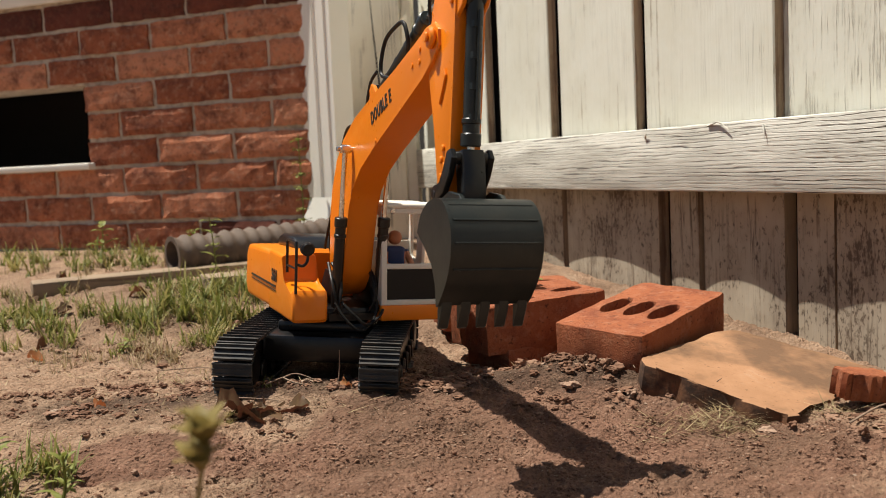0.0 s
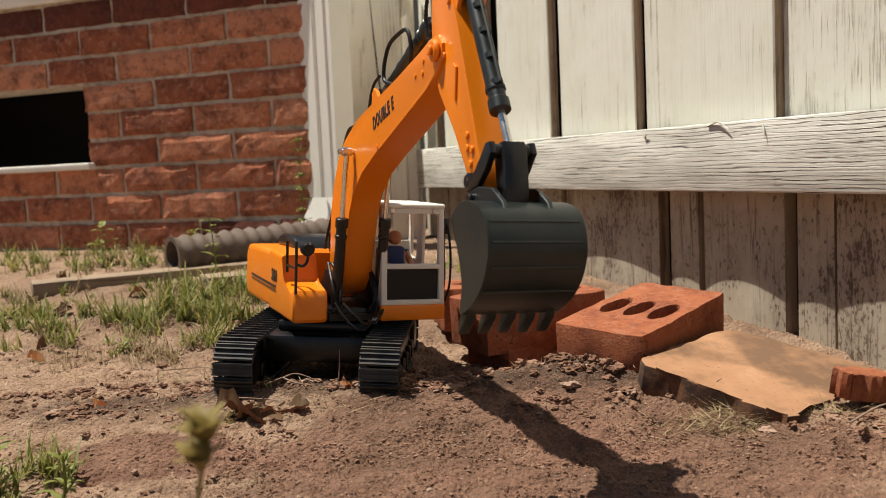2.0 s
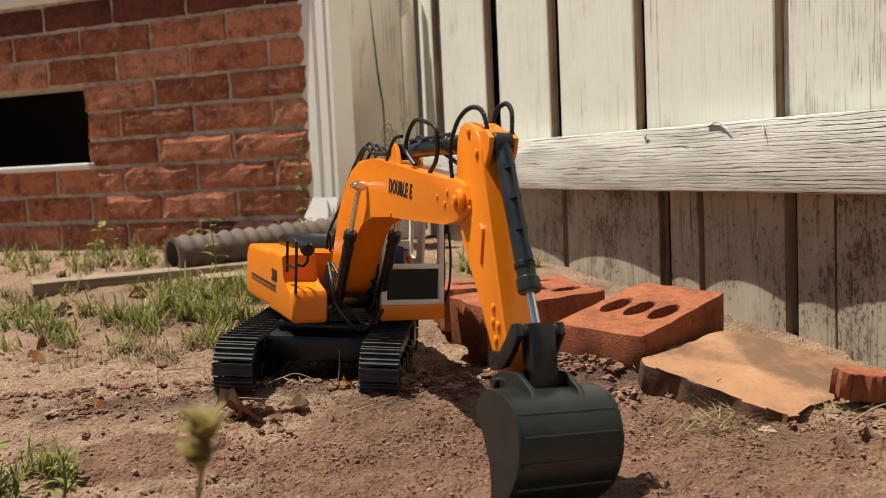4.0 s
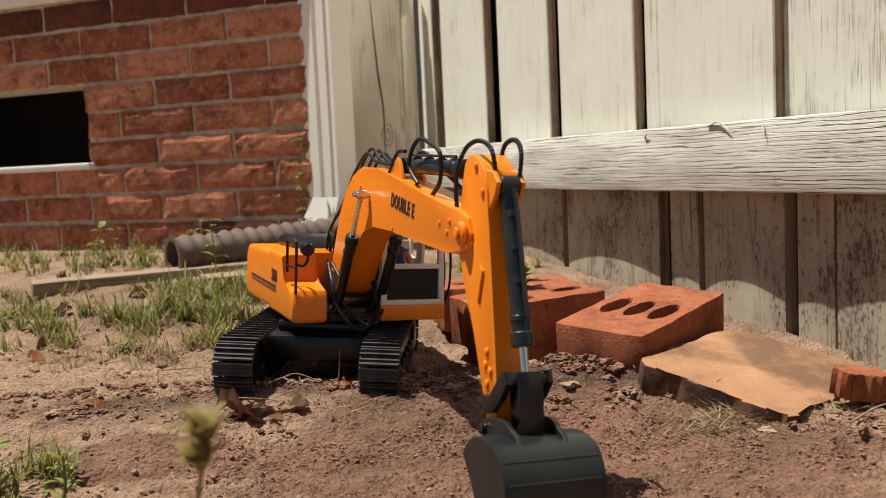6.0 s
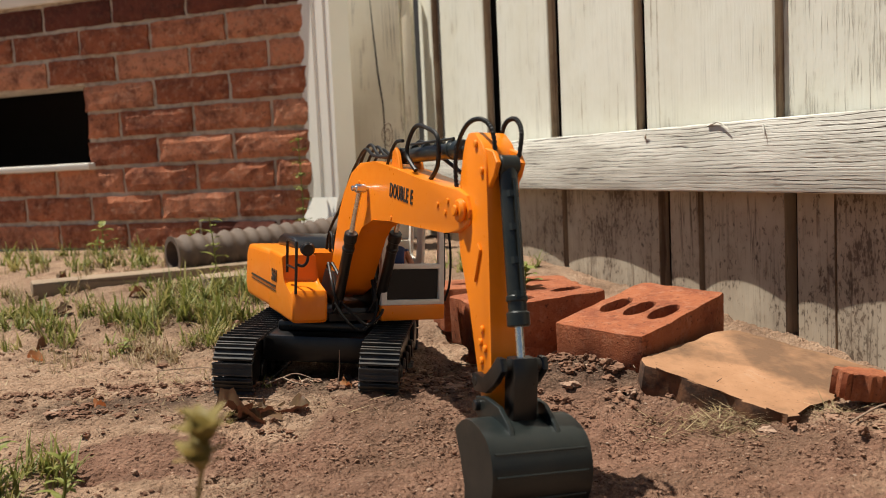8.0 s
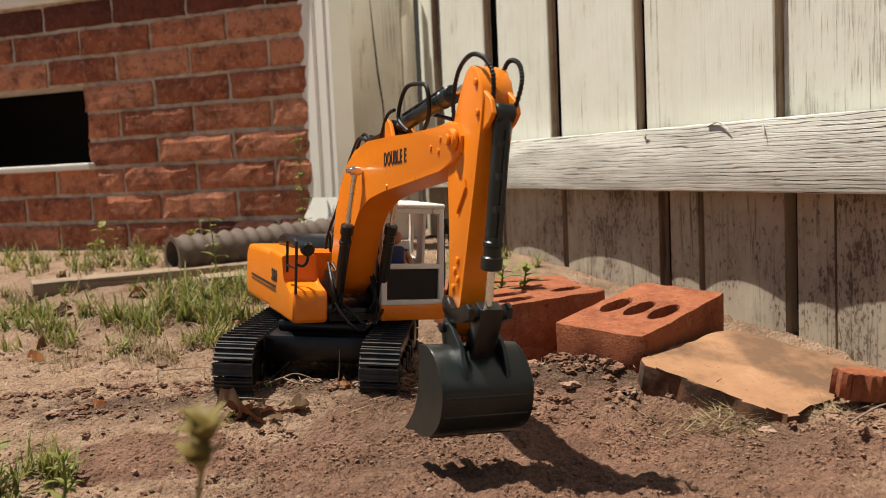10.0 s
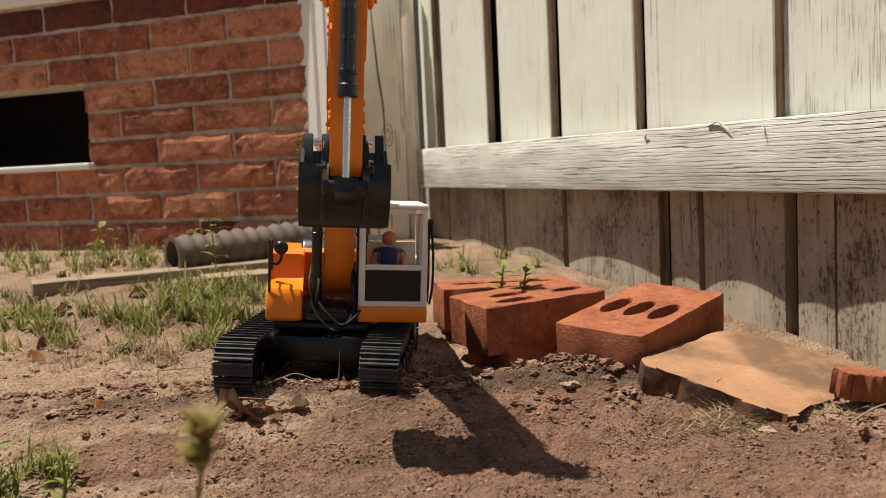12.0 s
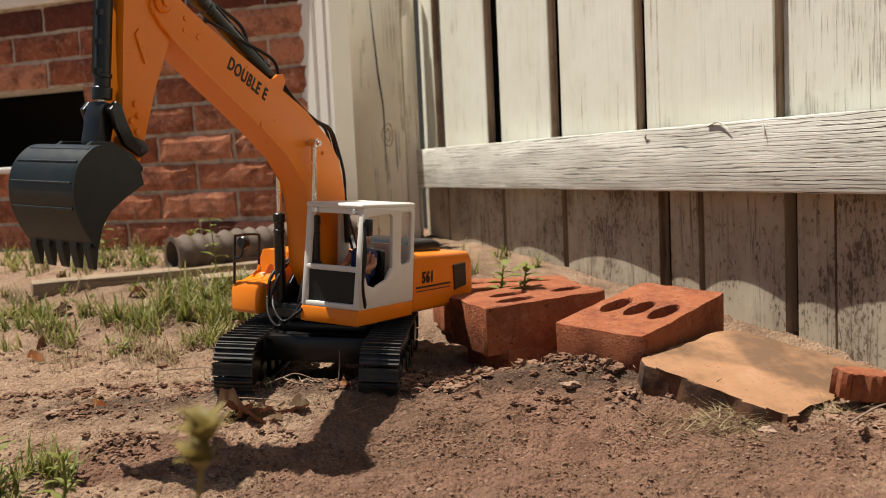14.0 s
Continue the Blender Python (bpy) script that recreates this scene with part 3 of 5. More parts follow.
def build_excavator():
    ex = thing("toy_excavator", MACHINE, "orange plastic toy excavator with black tracks and a grey bucket", "toy excavator")
    YAW = pose(-0.012, -0.026, 0, 0, 0, -92.7)

    # undercarriage
    bm = bmesh.new()
    box(bm, -0.075, 0.075, -0.062, 0.062, -0.002, 0.028, 0.005, 2)
    box(bm, -0.05, 0.05, -0.05, 0.05, 0.028, 0.040, 0.004, 2)
    part("chassis", bm, M_BLACK, ex, m=YAW)
    HL, R, ZC, TW = 0.118, 0.0275, 0.000, 0.041

    def loop_at(s):
        """Point and heading on the track's loop at length s."""
        per = 4 * HL + math.tau * R
        s %= per
        if s < 2 * HL:
            return (-HL + s, ZC + R), 0.0
        s -= 2 * HL
        if s < math.pi * R:
            a = math.pi / 2 - s / R
            return (HL + R * math.cos(a), ZC + R * math.sin(a)), -math.degrees(s / R)
        s -= math.pi * R
        if s < 2 * HL:
            return (HL - s, ZC - R), 180.0
        s -= 2 * HL
        a = -math.pi / 2 - s / R
        return (-HL + R * math.cos(a), ZC + R * math.sin(a)), 180.0 - math.degrees(s / R)

    for y in (-0.075, 0.075):
        bm = bmesh.new()
        pts = [(HL + (R - 0.006) * math.cos(a), ZC + (R - 0.006) * math.sin(a)) for a in np.linspace(math.pi / 2, -math.pi / 2, 10)]
        pts += [(-p, q) for p, q in pts[::-1]]
        prism(bm, pts, y - 0.013, y + 0.013, 0.002)
        frame_ob = part("track_frame", bm, M_BLACK, ex, m=YAW)
        for xw in np.linspace(-HL, HL, 7):
            rw = 0.019 if abs(xw) > HL - 0.01 else 0.011
            zz = ZC if rw > 0.015 else ZC - R + 0.017
            for s_ in (-1, 1):
                bm = bmesh.new()
                rod(bm, (xw, y + s_ * 0.0125, zz), (xw, y + s_ * 0.0185, zz), rw, 18, 0.0015)
                part("roller", bm, M_BLACK, frame_ob)
        bm = bmesh.new()
        box(bm, -0.0070, 0.0070, -TW / 2, TW / 2, -0.0015, 0.0015, 0.0006, 1)
        for xg, hg in ((-0.0054, 0.0046), (0.0004, 0.0030), (0.0056, 0.0034)):
            box(bm, xg - 0.0008, xg + 0.0008, -TW / 2, TW / 2, 0.001, hg)
        for yg in (-0.009, 0.009):
            box(bm, -0.005, 0.005, yg - 0.002, yg + 0.002, -0.005, -0.001)
        shoe = mesh_of(bm, "track_shoe", M_TRACK)
        per = 4 * HL + math.tau * R
        count = 42
        for i in range(count):
            (px, pz), a = loop_at(i * per / count)
            o = new("track_shoe", shoe)
            o.parent = frame_ob
            o.matrix_basis = pose(px, y, pz, 0, -a, 0)

    # upper body
    bm = bmesh.new()
    box(bm, -0.148, 0.085, -0.078, 0.085, 0.044, 0.058, 0.003, 2)
    rod(bm, (0, 0, 0.034), (0, 0, 0.046), 0.048, 28)
    body = part("upper_body", bm, M_BLACK, ex)
    MOVING["upper"] = body
    # engine hood and counterweight
    bm = bmesh.new()
    prism(bm, [(-0.160, 0.050), (-0.165, 0.062), (-0.160, 0.100), (-0.150, 0.110), (-0.014, 0.114), (-0.010, 0.110), (-0.010, 0.046), (-0.150, 0.044)], -0.084, 0.091, 0.006, 3)
    part("engine_hood", bm, M_ORANGE, body)
    bm = bmesh.new()
    prism(bm, [(-0.02, 0.0445), (0.098, 0.0445), (0.101, 0.048), (0.101, 0.072), (0.096, 0.079), (0.062, 0.080), (0.053, 0.086), (0.049, 0.113), (-0.02, 0.114)], -0.0838, -0.0446, 0.004, 3)
    part("side_deck", bm, M_ORANGE, body)
    bm = bmesh.new()
    box(bm, -0.012, 0.101, 0.0156, 0.0913, 0.044, 0.0615, 0.002, 2)
    part("cab_base", bm, M_ORANGE, body)
    bm = bmesh.new()
    prism(bm, [(-0.13, 0.110), (-0.125, 0.122), (-0.11, 0.126), (-0.05, 0.126), (-0.036, 0.120), (-0.030, 0.112)], -0.05, 0.062, 0.004, 3)
    part("engine_cover", bm, M_BLACK, body)
    bm = bmesh.new()
    prism(bm, [(-0.142, 0.068), (-0.112, 0.064), (-0.106, 0.096), (-0.138, 0.097)], 0.0905, 0.0928, 0.0008, 1)
    part("vent_panel", bm, M_BLACK, body)
    # boom seat
    bm = bmesh.new()
    for y in (-0.026, 0.014):
        prism(bm, [(0.005, 0.05), (0.085, 0.05), (0.085, 0.060), (0.055, 0.095), (0.025, 0.095), (0.005, 0.07)], y - 0.0025, y + 0.0025, 0.001)
    box(bm, 0.0, 0.09, -0.040, 0.014, 0.044, 0.052)
    part("boom_seat", bm, M_BLACK, body)
    # cab
    bm = bmesh.new()
    box(bm, -0.0125, 0.0945, 0.0155, 0.0916, 0.1680, 0.1740, 0.0028, 3)
    part("cab_roof", bm, M_WHITE, body)

    def bar(name, a, b, w, mat=M_WHITE):
        bm = bmesh.new()
        a, b = Vector(a), Vector(b)
        L = (b - a).length
        q = (b - a).to_track_quat("Z", "Y").to_matrix().to_4x4()
        box(bm, -w[0] / 2, w[0] / 2, -w[1] / 2, w[1] / 2, 0, L, min(w) * 0.25, 2, Matrix.Translation(a) @ q)
        return part(name, bm, mat, body)

    for y in (0.0195, 0.0875):
        bar("front_pillar", (0.097, y, 0.061), (0.089, y, 0.170), (0.007, 0.007))
    for z, x in ((0.064, 0.097), (0.104, 0.0945), (0.1655, 0.0895)):
        bar("cab_bar", (x, 0.019, z), (x, 0.088, z), (0.006, 0.006))
    bm = bmesh.new()
    box(bm, 0.0935, 0.0955, 0.023, 0.084, 0.066, 0.102, 0.0005, 1)
    part("lower_window", bm, M_DARKPANEL, body)
    def side_panel(y0, y1):
        """A cab side pressed from one sheet, with a door window and a narrow rear window."""
        bm = bmesh.new()
        edges = []
        rings = ([(-0.012, 0.061), (0.0985, 0.061), (0.0965, 0.105), (0.091, 0.164), (0.086, 0.171), (-0.006, 0.171), (-0.012, 0.165)],
                 [(0.0825, 0.160), (0.040, 0.1625), (0.0355, 0.159), (0.034, 0.102), (0.045, 0.090), (0.070, 0.083), (0.083, 0.087), (0.0885, 0.098), (0.0885, 0.112)],
                 [(0.0165, 0.161), (0.014, 0.1635), (-0.002, 0.1635), (-0.0045, 0.161), (-0.0045, 0.109), (-0.002, 0.106), (0.013, 0.104), (0.0165, 0.108)])
        for ring in rings:
            vs = [bm.verts.new((x, y0, z)) for x, z in ring]
            edges += [bm.edges.new((vs[i], vs[(i + 1) % len(vs)])) for i in range(len(vs))]
        bmesh.ops.triangle_fill(bm, edges=edges, use_beauty=True)
        grown = bmesh.ops.extrude_face_region(bm, geom=list(bm.faces))["geom"]
        bmesh.ops.translate(bm, verts=[v for v in grown if isinstance(v, bmesh.types.BMVert)], vec=(0, y1 - y0, 0))
        bmesh.ops.dissolve_limit(bm, angle_limit=0.02, verts=list(bm.verts), edges=list(bm.edges))
        sharp = [e for e in bm.edges if len(e.link_faces) == 2 and e.calc_face_angle(0) > 0.9 and abs(e.verts[0].co.y - e.verts[1].co.y) < 1e-6]
        bmesh.ops.bevel(bm, geom=sharp, offset=0.0009, segments=2, affect="EDGES", profile=0.5)
        return part("cab_side", bm, M_WHITE, body)

    side_panel(0.0868, 0.0912)
    side_panel(0.0160, 0.0200)
    bm = bmesh.new()
    box(bm, -0.0118, -0.009, 0.0202, 0.0866, 0.061, 0.125)
    part("cab_back_panel", bm, M_WHITE, body)
    for y in (0.029, 0.079):
        bm = bmesh.new()
        rod(bm, (0.088, y, 0.1655), (0.0945, y, 0.1655), 0.0032, 14, 0.0006)
        part("cab_lamp", bm, M_CHROME, body, "small clear roof lamp")
    bm = bmesh.new()
    prism(bm, [(0.030, 0.126), (0.034, 0.160), (0.029, 0.161), (0.024, 0.126)], 0.0225, 0.0285, 0.001)
    part("cab_grip", bm, M_BLACK, body)
    bm = bmesh.new()
    tube(bm, smooth_line([(0.093, 0.0915, 0.155), (0.090, 0.0925, 0.120), (0.094, 0.0925, 0.090), (0.088, 0.0925, 0.066)], 5), 0.0014, 8)
    box(bm, 0.084, 0.092, 0.0915, 0.097, 0.140, 0.158, 0.001)
    part("cab_mirror", bm, M_BLACK, body)
    bm = bmesh.new()
    box(bm, 0.020, 0.050, 0.035, 0.070, 0.061, 0.080, 0.004)
    box(bm, 0.014, 0.024, 0.035, 0.070, 0.075, 0.120, 0.004)
    part("cab_seat", bm, M_BLACK, body)
    # guard rail, mirror and exhaust on the side deck
    bm = bmesh.new()
    tube(bm, smooth_line([(0.099, -0.080, 0.076), (0.099, -0.080, 0.125), (0.094, -0.080, 0.131), (0.062, -0.080, 0.131), (0.057, -0.080, 0.125), (0.057, -0.080, 0.095)], 4), 0.0016, 8)
    tube(bm, [(0.099, -0.080, 0.103), (0.057, -0.080, 0.103)], 0.0012, 8)
    part("guard_rail", bm, M_BLACK, body)
    bm = bmesh.new()
    tube(bm, smooth_line([(0.099, -0.080, 0.108), (0.100, -0.073, 0.106), (0.100, -0.068, 0.112), (0.100, -0.068, 0.124)], 4), 0.0016, 8)
    rod(bm, (0.103, -0.068, 0.124), (0.094, -0.068, 0.124), 0.0075, 18, 0.002)
    part("side_mirror", bm, M_BLACK, body)
    # stripes and number on both sides
    for y, s in ((-0.0846, 1), (0.0918, -1)):
        bm = bmesh.new()
        for z0, h_ in ((0.0735, 0.0022), (0.0695, 0.0010)):
            xa, xb = (-0.12, 0.02) if s > 0 else (-0.10, -0.018)
            box(bm, xa, xb, y - 0.0003, y + 0.0003, z0, z0 + h_)
        part("stripe", bm, M_INK, body, smooth=False)
        m = pose(0.012 if s > 0 else -0.045, y, 0.086 if s > 0 else 0.085, 90, 0, 0 if s > 0 else 180)
        letters("number", "561", 0.0185, m, body, M_INK, 0.0003, 0.92, 0.030, 1.14)

    # boom
    top = [(-0.012, 0.006), (0.004, 0.030), (0.034, 0.072), (0.060, 0.092), (0.092, 0.106), (0.125, 0.108), (0.172, 0.097), (0.235, 0.072), (0.290, 0.049), (0.345, 0.028), (0.372, 0.020), (0.388, 0.010), (0.391, -0.002)]
    low = [(0.384, -0.013), (0.365, -0.015), (0.340, -0.010), (0.280, 0.007), (0.200, 0.030), (0.157, 0.040), (0.120, 0.042), (0.098, 0.034), (0.066, 0.010), (0.040, -0.012), (0.010, -0.016), (-0.008, -0.010)]
    bm = bmesh.new()
    prism(bm, top + low, -0.0165, 0.0165, 0.0016, 2)
    boom = part("boom", bm, M_ORANGE, ex)
    MOVING["boom"] = boom
    for s in (-1, 1):
        bm = bmesh.new()
        rod(bm, (BOOM_LEN, s * 0.016, 0), (BOOM_LEN, s * 0.0215, 0), 0.0095, 24, 0.002)
        part("knee_boss", bm, M_ORANGE, boom)
        bm = bmesh.new()
        rod(bm, (BOOM_LEN, s * 0.022, 0), (BOOM_LEN, s * 0.0245, 0), 0.0045, 14, 0.0008)
        part("knee_pin", bm, M_ORANGE, boom)
        for u, v in ((0.345, 0.006), (0.352, 0.014), (0.212, 0.030), (0.12, 0.088), (0.33, 0.016)):
            bm = bmesh.new()
            rod(bm, (u, s * 0.016, v), (u, s * 0.0178, v), 0.0024, 10, 0.0004)
            part("bolt", bm, M_ORANGE, boom)
        letters("lettering", "DOUBLE E", 0.0178, pose(0.243 if s < 0 else 0.258, s * 0.0168, 0.046 if s < 0 else 0.044, 0, 0, 0) @ pose(0, 0, 0, 0, 20.5, 0) @ pose(0, 0, 0, 90, 0, 0 if s < 0 else 180), boom, M_INK, 0.0003, 0.68, 0.026, 1.18)
    bm = bmesh.new()
    rod(bm, (BOOM_PIN[0], -0.034, BOOM_PIN[1]), (BOOM_PIN[0], 0.034, BOOM_PIN[1]), 0.0028, 14, 0.0006)
    part("pin", bm, M_CHROME, boom, "chrome pin")
    bm = bmesh.new()
    for s in (-1, 1):
        prism(bm, [(STICK_BASE[0] - 0.012, 0.076), (STICK_BASE[0] + 0.014, 0.066), (STICK_BASE[0] + 0.009, STICK_BASE[1]), (STICK_BASE[0] + 0.004, STICK_BASE[1] + 0.007), (STICK_BASE[0] - 0.004, STICK_BASE[1] + 0.006)], s * 0.0105 - 0.002, s * 0.0105 + 0.002, 0.0008, 1)
    part("cylinder_bracket", bm, M_ORANGE, boom)

    # stick
    pts = [(-0.054, 0.009), (-0.058, 0.017), (-0.055, 0.028), (-0.044, 0.038), (-0.033, 0.044), (-0.020, 0.043), (0.044, 0.034), (0.125, 0.021), (0.150, 0.016), (0.157, 0.009), (0.154, 0.001), (0.146, -0.003), (0.075, -0.009), (0.030, -0.018), (0.010, -0.020), (-0.010, -0.014), (-0.030, -0.002), (-0.046, 0.003)]
    bm = bmesh.new()
    prism(bm, pts, -0.0135, 0.0135, 0.0016, 2)
    stick = part("stick", bm, M_ORANGE, ex)
    MOVING["stick"] = stick
    for s in (-1, 1):
        for u, v in ((-0.045, 0.030), (-0.022, 0.036), (0.01, 0.006), (0.095, 0.012), (0.104, 0.007), (0.110, 0.014), (0.118, 0.006)):
            bm = bmesh.new()
            rod(bm, (u, s * 0.013, v), (u, s * 0.0155, v), 0.003, 12, 0.0008)
            part("bolt", bm, M_ORANGE, stick)
        bm = bmesh.new()
        prism(bm, [(0.030, 0.020), (0.052, 0.006), (0.058, 0.008), (0.036, 0.023)], s * 0.0145 - 0.001, s * 0.0145 + 0.001, 0.0004, 1)
        part("rib", bm, M_ORANGE, stick)
    bm = bmesh.new()
    for s in (-1, 1):
        prism(bm, [(-0.042, 0.034), (-0.004, 0.036), (-0.014, 0.052), (-0.022, 0.059), (-0.032, 0.054)], s * 0.010 - 0.002, s * 0.010 + 0.002, 0.0008, 1)
    part("cylinder_bracket", bm, M_ORANGE, stick)

    # bucket
    prof = [(0.016, 0.000), (0.005, 0.020), (0.008, 0.042), (0.016, 0.057), (0.029, 0.0640), (0.046, 0.0650), (0.064, 0.056), (0.078, 0.039), (0.087, 0.016)]
    inner = [(0.085, 0.013), (0.075, 0.035), (0.061, 0.052), (0.045, 0.0605), (0.030, 0.0595), (0.019, 0.053), (0.012, 0.040), (0.009, 0.021)]
    BW = 0.0375
    outer_c = [tuple(p)[:2] for p in smooth_line([(a, b, 0) for a, b in prof], 4)]
    inner_c = [(p[0], p[1]) for p in smooth_line([(a, b, 0) for a, b in inner], 4)]
    bm = bmesh.new()
    prism(bm, outer_c + inner_c + [(0.0185, 0.004)], -BW + 0.001, BW - 0.001)
    bucket = part("bucket", bm, M_BUCKET, ex, "dark grey plastic bucket with five teeth")
    MOVING["bucket"] = bucket
    side = outer_c + [(0.086, 0.011), (0.070, 0.0185), (0.054, 0.0185), (0.036, 0.011)]
    for s in (-1, 1):
        bm = bmesh.new()
        prism(bm, side, s * BW - 0.0016, s * BW + 0.0016, 0.0007, 1)
        part("side_plate", bm, M_BUCKET, bucket)
    for i in (3, 4, 5, 6):
        (ax, az), (bx, bz) = prof[i], prof[i + 1]
        mx, mz = (ax + bx) / 2 + 0.0008, (az + bz) / 2 + 0.0012
        bm = bmesh.new()
        rod(bm, (mx, -BW + 0.002, mz), (mx, BW - 0.002, mz), 0.0009, 8)
        part("rib", bm, M_BUCKET, bucket)
    for i in range(5):
        y = -BW + 0.005 + i * (2 * BW - 0.010) / 4
        bm = bmesh.new()
        prism(bm, [(0.078, 0.022), (0.084, 0.010), (0.1005, 0.001), (0.101, 0.004), (0.090, 0.018)], y - 0.0042, y + 0.0042, 0.0008, 1)
        part("tooth", bm, M_BUCKET, bucket)
    for y in (-0.018, 0.018):
        bm = bmesh.new()
        prism(bm, [(0.030, 0.0610), (0.008, 0.051), (-0.004, 0.034), (-0.008, 0.010), (-0.006, -0.005), (0.004, -0.007), (0.014, 0.002), (0.008, 0.022), (0.009, 0.039), (0.018, 0.053)], y - 0.002, y + 0.002, 0.0006, 1)
        part("ear", bm, M_BUCKET, bucket)
    bm = bmesh.new()
    rod(bm, (0, -0.024, 0), (0, 0.024, 0), 0.0042, 14, 0.0008)
    rod(bm, (EAR[0], -0.021, EAR[1]), (EAR[0], 0.021, EAR[1]), 0.0036, 14, 0.0008)
    part("pin", bm, M_BLACK, bucket)

    # rocker arms with cross bar, and link
    bm = bmesh.new()
    rod(bm, (0, -0.0195, 0), (0, 0.0195, 0), 0.004, 14, 0.0008)
    rocker = part("rocker", bm, M_BLACK, ex)
    MOVING["rocker"] = rocker
    for s in (-1, 1):
        bm = bmesh.new()
        L = ROCK_LEN
        arch = [(-0.006, -0.003), (-0.004, 0.006), (L * 0.35, 0.013), (L * 0.75, 0.010), (L + 0.005, 0.005), (L + 0.006, -0.004), (L, -0.007), (L * 0.7, -0.001), (L * 0.35, 0.002), (0.005, -0.006), (-0.002, -0.007)]
        prism(bm, [(a, -b) for a, b in arch][::-1], s * 0.0165 - 0.0026, s * 0.0165 + 0.0026, 0.001, 2)
        part("rocker_arm", bm, M_BLACK, rocker)
    bm = bmesh.new()
    rod(bm, (ROCK_LEN, -0.0188, 0), (ROCK_LEN, 0.0188, 0), 0.0052, 16, 0.001)
    part("cross_bar", bm, M_BLACK, rocker)
    bm = bmesh.new()
    prism(bm, [(-0.006, -0.006), (-0.006, 0.006), (0.004, 0.009), (LINK_LEN - 0.004, 0.008), (LINK_LEN + 0.005, 0.004), (LINK_LEN + 0.005, -0.005), (LINK_LEN - 0.004, -0.007), (0.004, -0.007)], -0.0098, 0.0098, 0.0015, 2)
    MOVING["link"] = part("link", bm, M_BLACK, ex)

    # cylinders
    def cylinder(key, barrel_len, rod_len, rb, rr, name, coat=M_BLACK):
        bm = bmesh.new()
        rod(bm, (0, 0, 0), (barrel_len, 0, 0), rb, 16, 0.001)
        rod(bm, (barrel_len - 0.010, 0, 0), (barrel_len + 0.001, 0, 0), rb * 1.22, 16, 0.001)
        rod(bm, (barrel_len - 0.022, 0, 0), (barrel_len - 0.017, 0, 0), rb * 1.15, 16, 0.001)
        rod(bm, (0, -rb * 1.1, 0), (0, rb * 1.1, 0), rb * 1.1, 14, 0.001)
        for i in range(4):
            x = 0.02 + i * (barrel_len - 0.045) / 3
            rod(bm, (x, 0, rb * 0.6), (x + 0.005, 0, rb * 0.6), rb * 0.75, 8)
        tube(bm, [(0.012, 0, rb * 1.45), (barrel_len - 0.02, 0, rb * 1.45)], 0.0013, 6)
        b_ = part(name + "_barrel", bm, coat, ex)
        bm = bmesh.new()
        rod(bm, (0, 0, 0), (rod_len, 0, 0), rr, 14, 0.0004)
        rod(bm, (0, -rr * 1.9, 0), (0, rr * 1.9, 0), rr * 1.7, 14, 0.0008)
        r_ = part(name + "_rod", bm, M_CHROME, ex, "polished metal piston rod")
        return b_, r_

    for side in ("r", "l"):
        MOVING["lift_barrel_" + side], MOVING["lift_rod_" + side] = cylinder("lift", 0.108, 0.090, 0.0058, 0.0028, "lift_cylinder")
    MOVING["crowd_barrel"], MOVING["crowd_rod"] = cylinder("crowd", 0.136, 0.085, 0.0070, 0.003, "stick_cylinder", M_BUCKET)
    MOVING["dig_barrel"], MOVING["dig_rod"] = cylinder("dig", 0.119, 0.085, 0.0070, 0.0032, "bucket_cylinder", M_BUCKET)

    # hoses
    def hose(points, r, parent, ribs=0.0, n=8):
        bm = bmesh.new()
        tube(bm, smooth_line(points, n), r, 8, ribs)
        part("hose", bm, M_HOSE, parent)

    hose([(-0.028, -0.007, 0.048), (-0.050, -0.009, 0.050), (-0.063, -0.011, 0.036), (-0.066, -0.012, 0.012), (-0.054, -0.012, -0.010), (-0.030, -0.011, -0.020), (-0.008, -0.009, -0.017)], 0.0021, stick, 0.28, 14)
    hose([(-0.020, 0.008, 0.052), (-0.044, 0.010, 0.060), (-0.059, 0.012, 0.050), (-0.062, 0.012, 0.032), (-0.050, 0.011, 0.022)], 0.0021, stick, 0.28, 14)
    hose([(0.268, -0.010, 0.062), (0.254, -0.012, 0.080), (0.262, -0.012, 0.093), (0.282, -0.012, 0.099), (0.306, -0.012, 0.090), (0.326, -0.011, 0.076), (0.318, -0.009, 0.054), (0.296, -0.008, 0.046)], 0.0020, boom)
    hose([(0.215, 0.006, 0.088), (0.240, 0.007, 0.098), (0.285, 0.007, 0.072), (0.330, 0.007, 0.044)], 0.0018, boom)
    hose([(0.168, -0.011, 0.070), (0.184, -0.012, 0.073), (0.203, -0.012, 0.090), (0.222, -0.011, 0.101), (0.240, -0.010, 0.098)], 0.0018, boom, 0.2)
    for y, lift in ((-0.009, 0.0), (-0.003, 0.005), (0.004, 0.003), (0.010, 0.0)):
        hose([(-0.010, y, 0.030), (0.014, y, 0.058), (0.060, y * 1.1, 0.102), (0.098, y, 0.119 + lift), (0.125, y, 0.123 + lift), (0.150, y, 0.109), (0.185, y * 0.8, 0.098), (0.212, y * 0.7, 0.094)], 0.0018, boom, 0.12)
    for y, out in ((-0.010, 0.0), (0.000, 0.006), (0.009, 0.003)):
        hose([(0.050, y, 0.096), (0.020, y, 0.082), (-0.008 - out, y, 0.074), (-0.034 - out, y, 0.062), (-0.046 - out, y, 0.040), (-0.034, y, 0.016), (-0.010, y, 0.006)], 0.0019, boom, 0.2, 12)
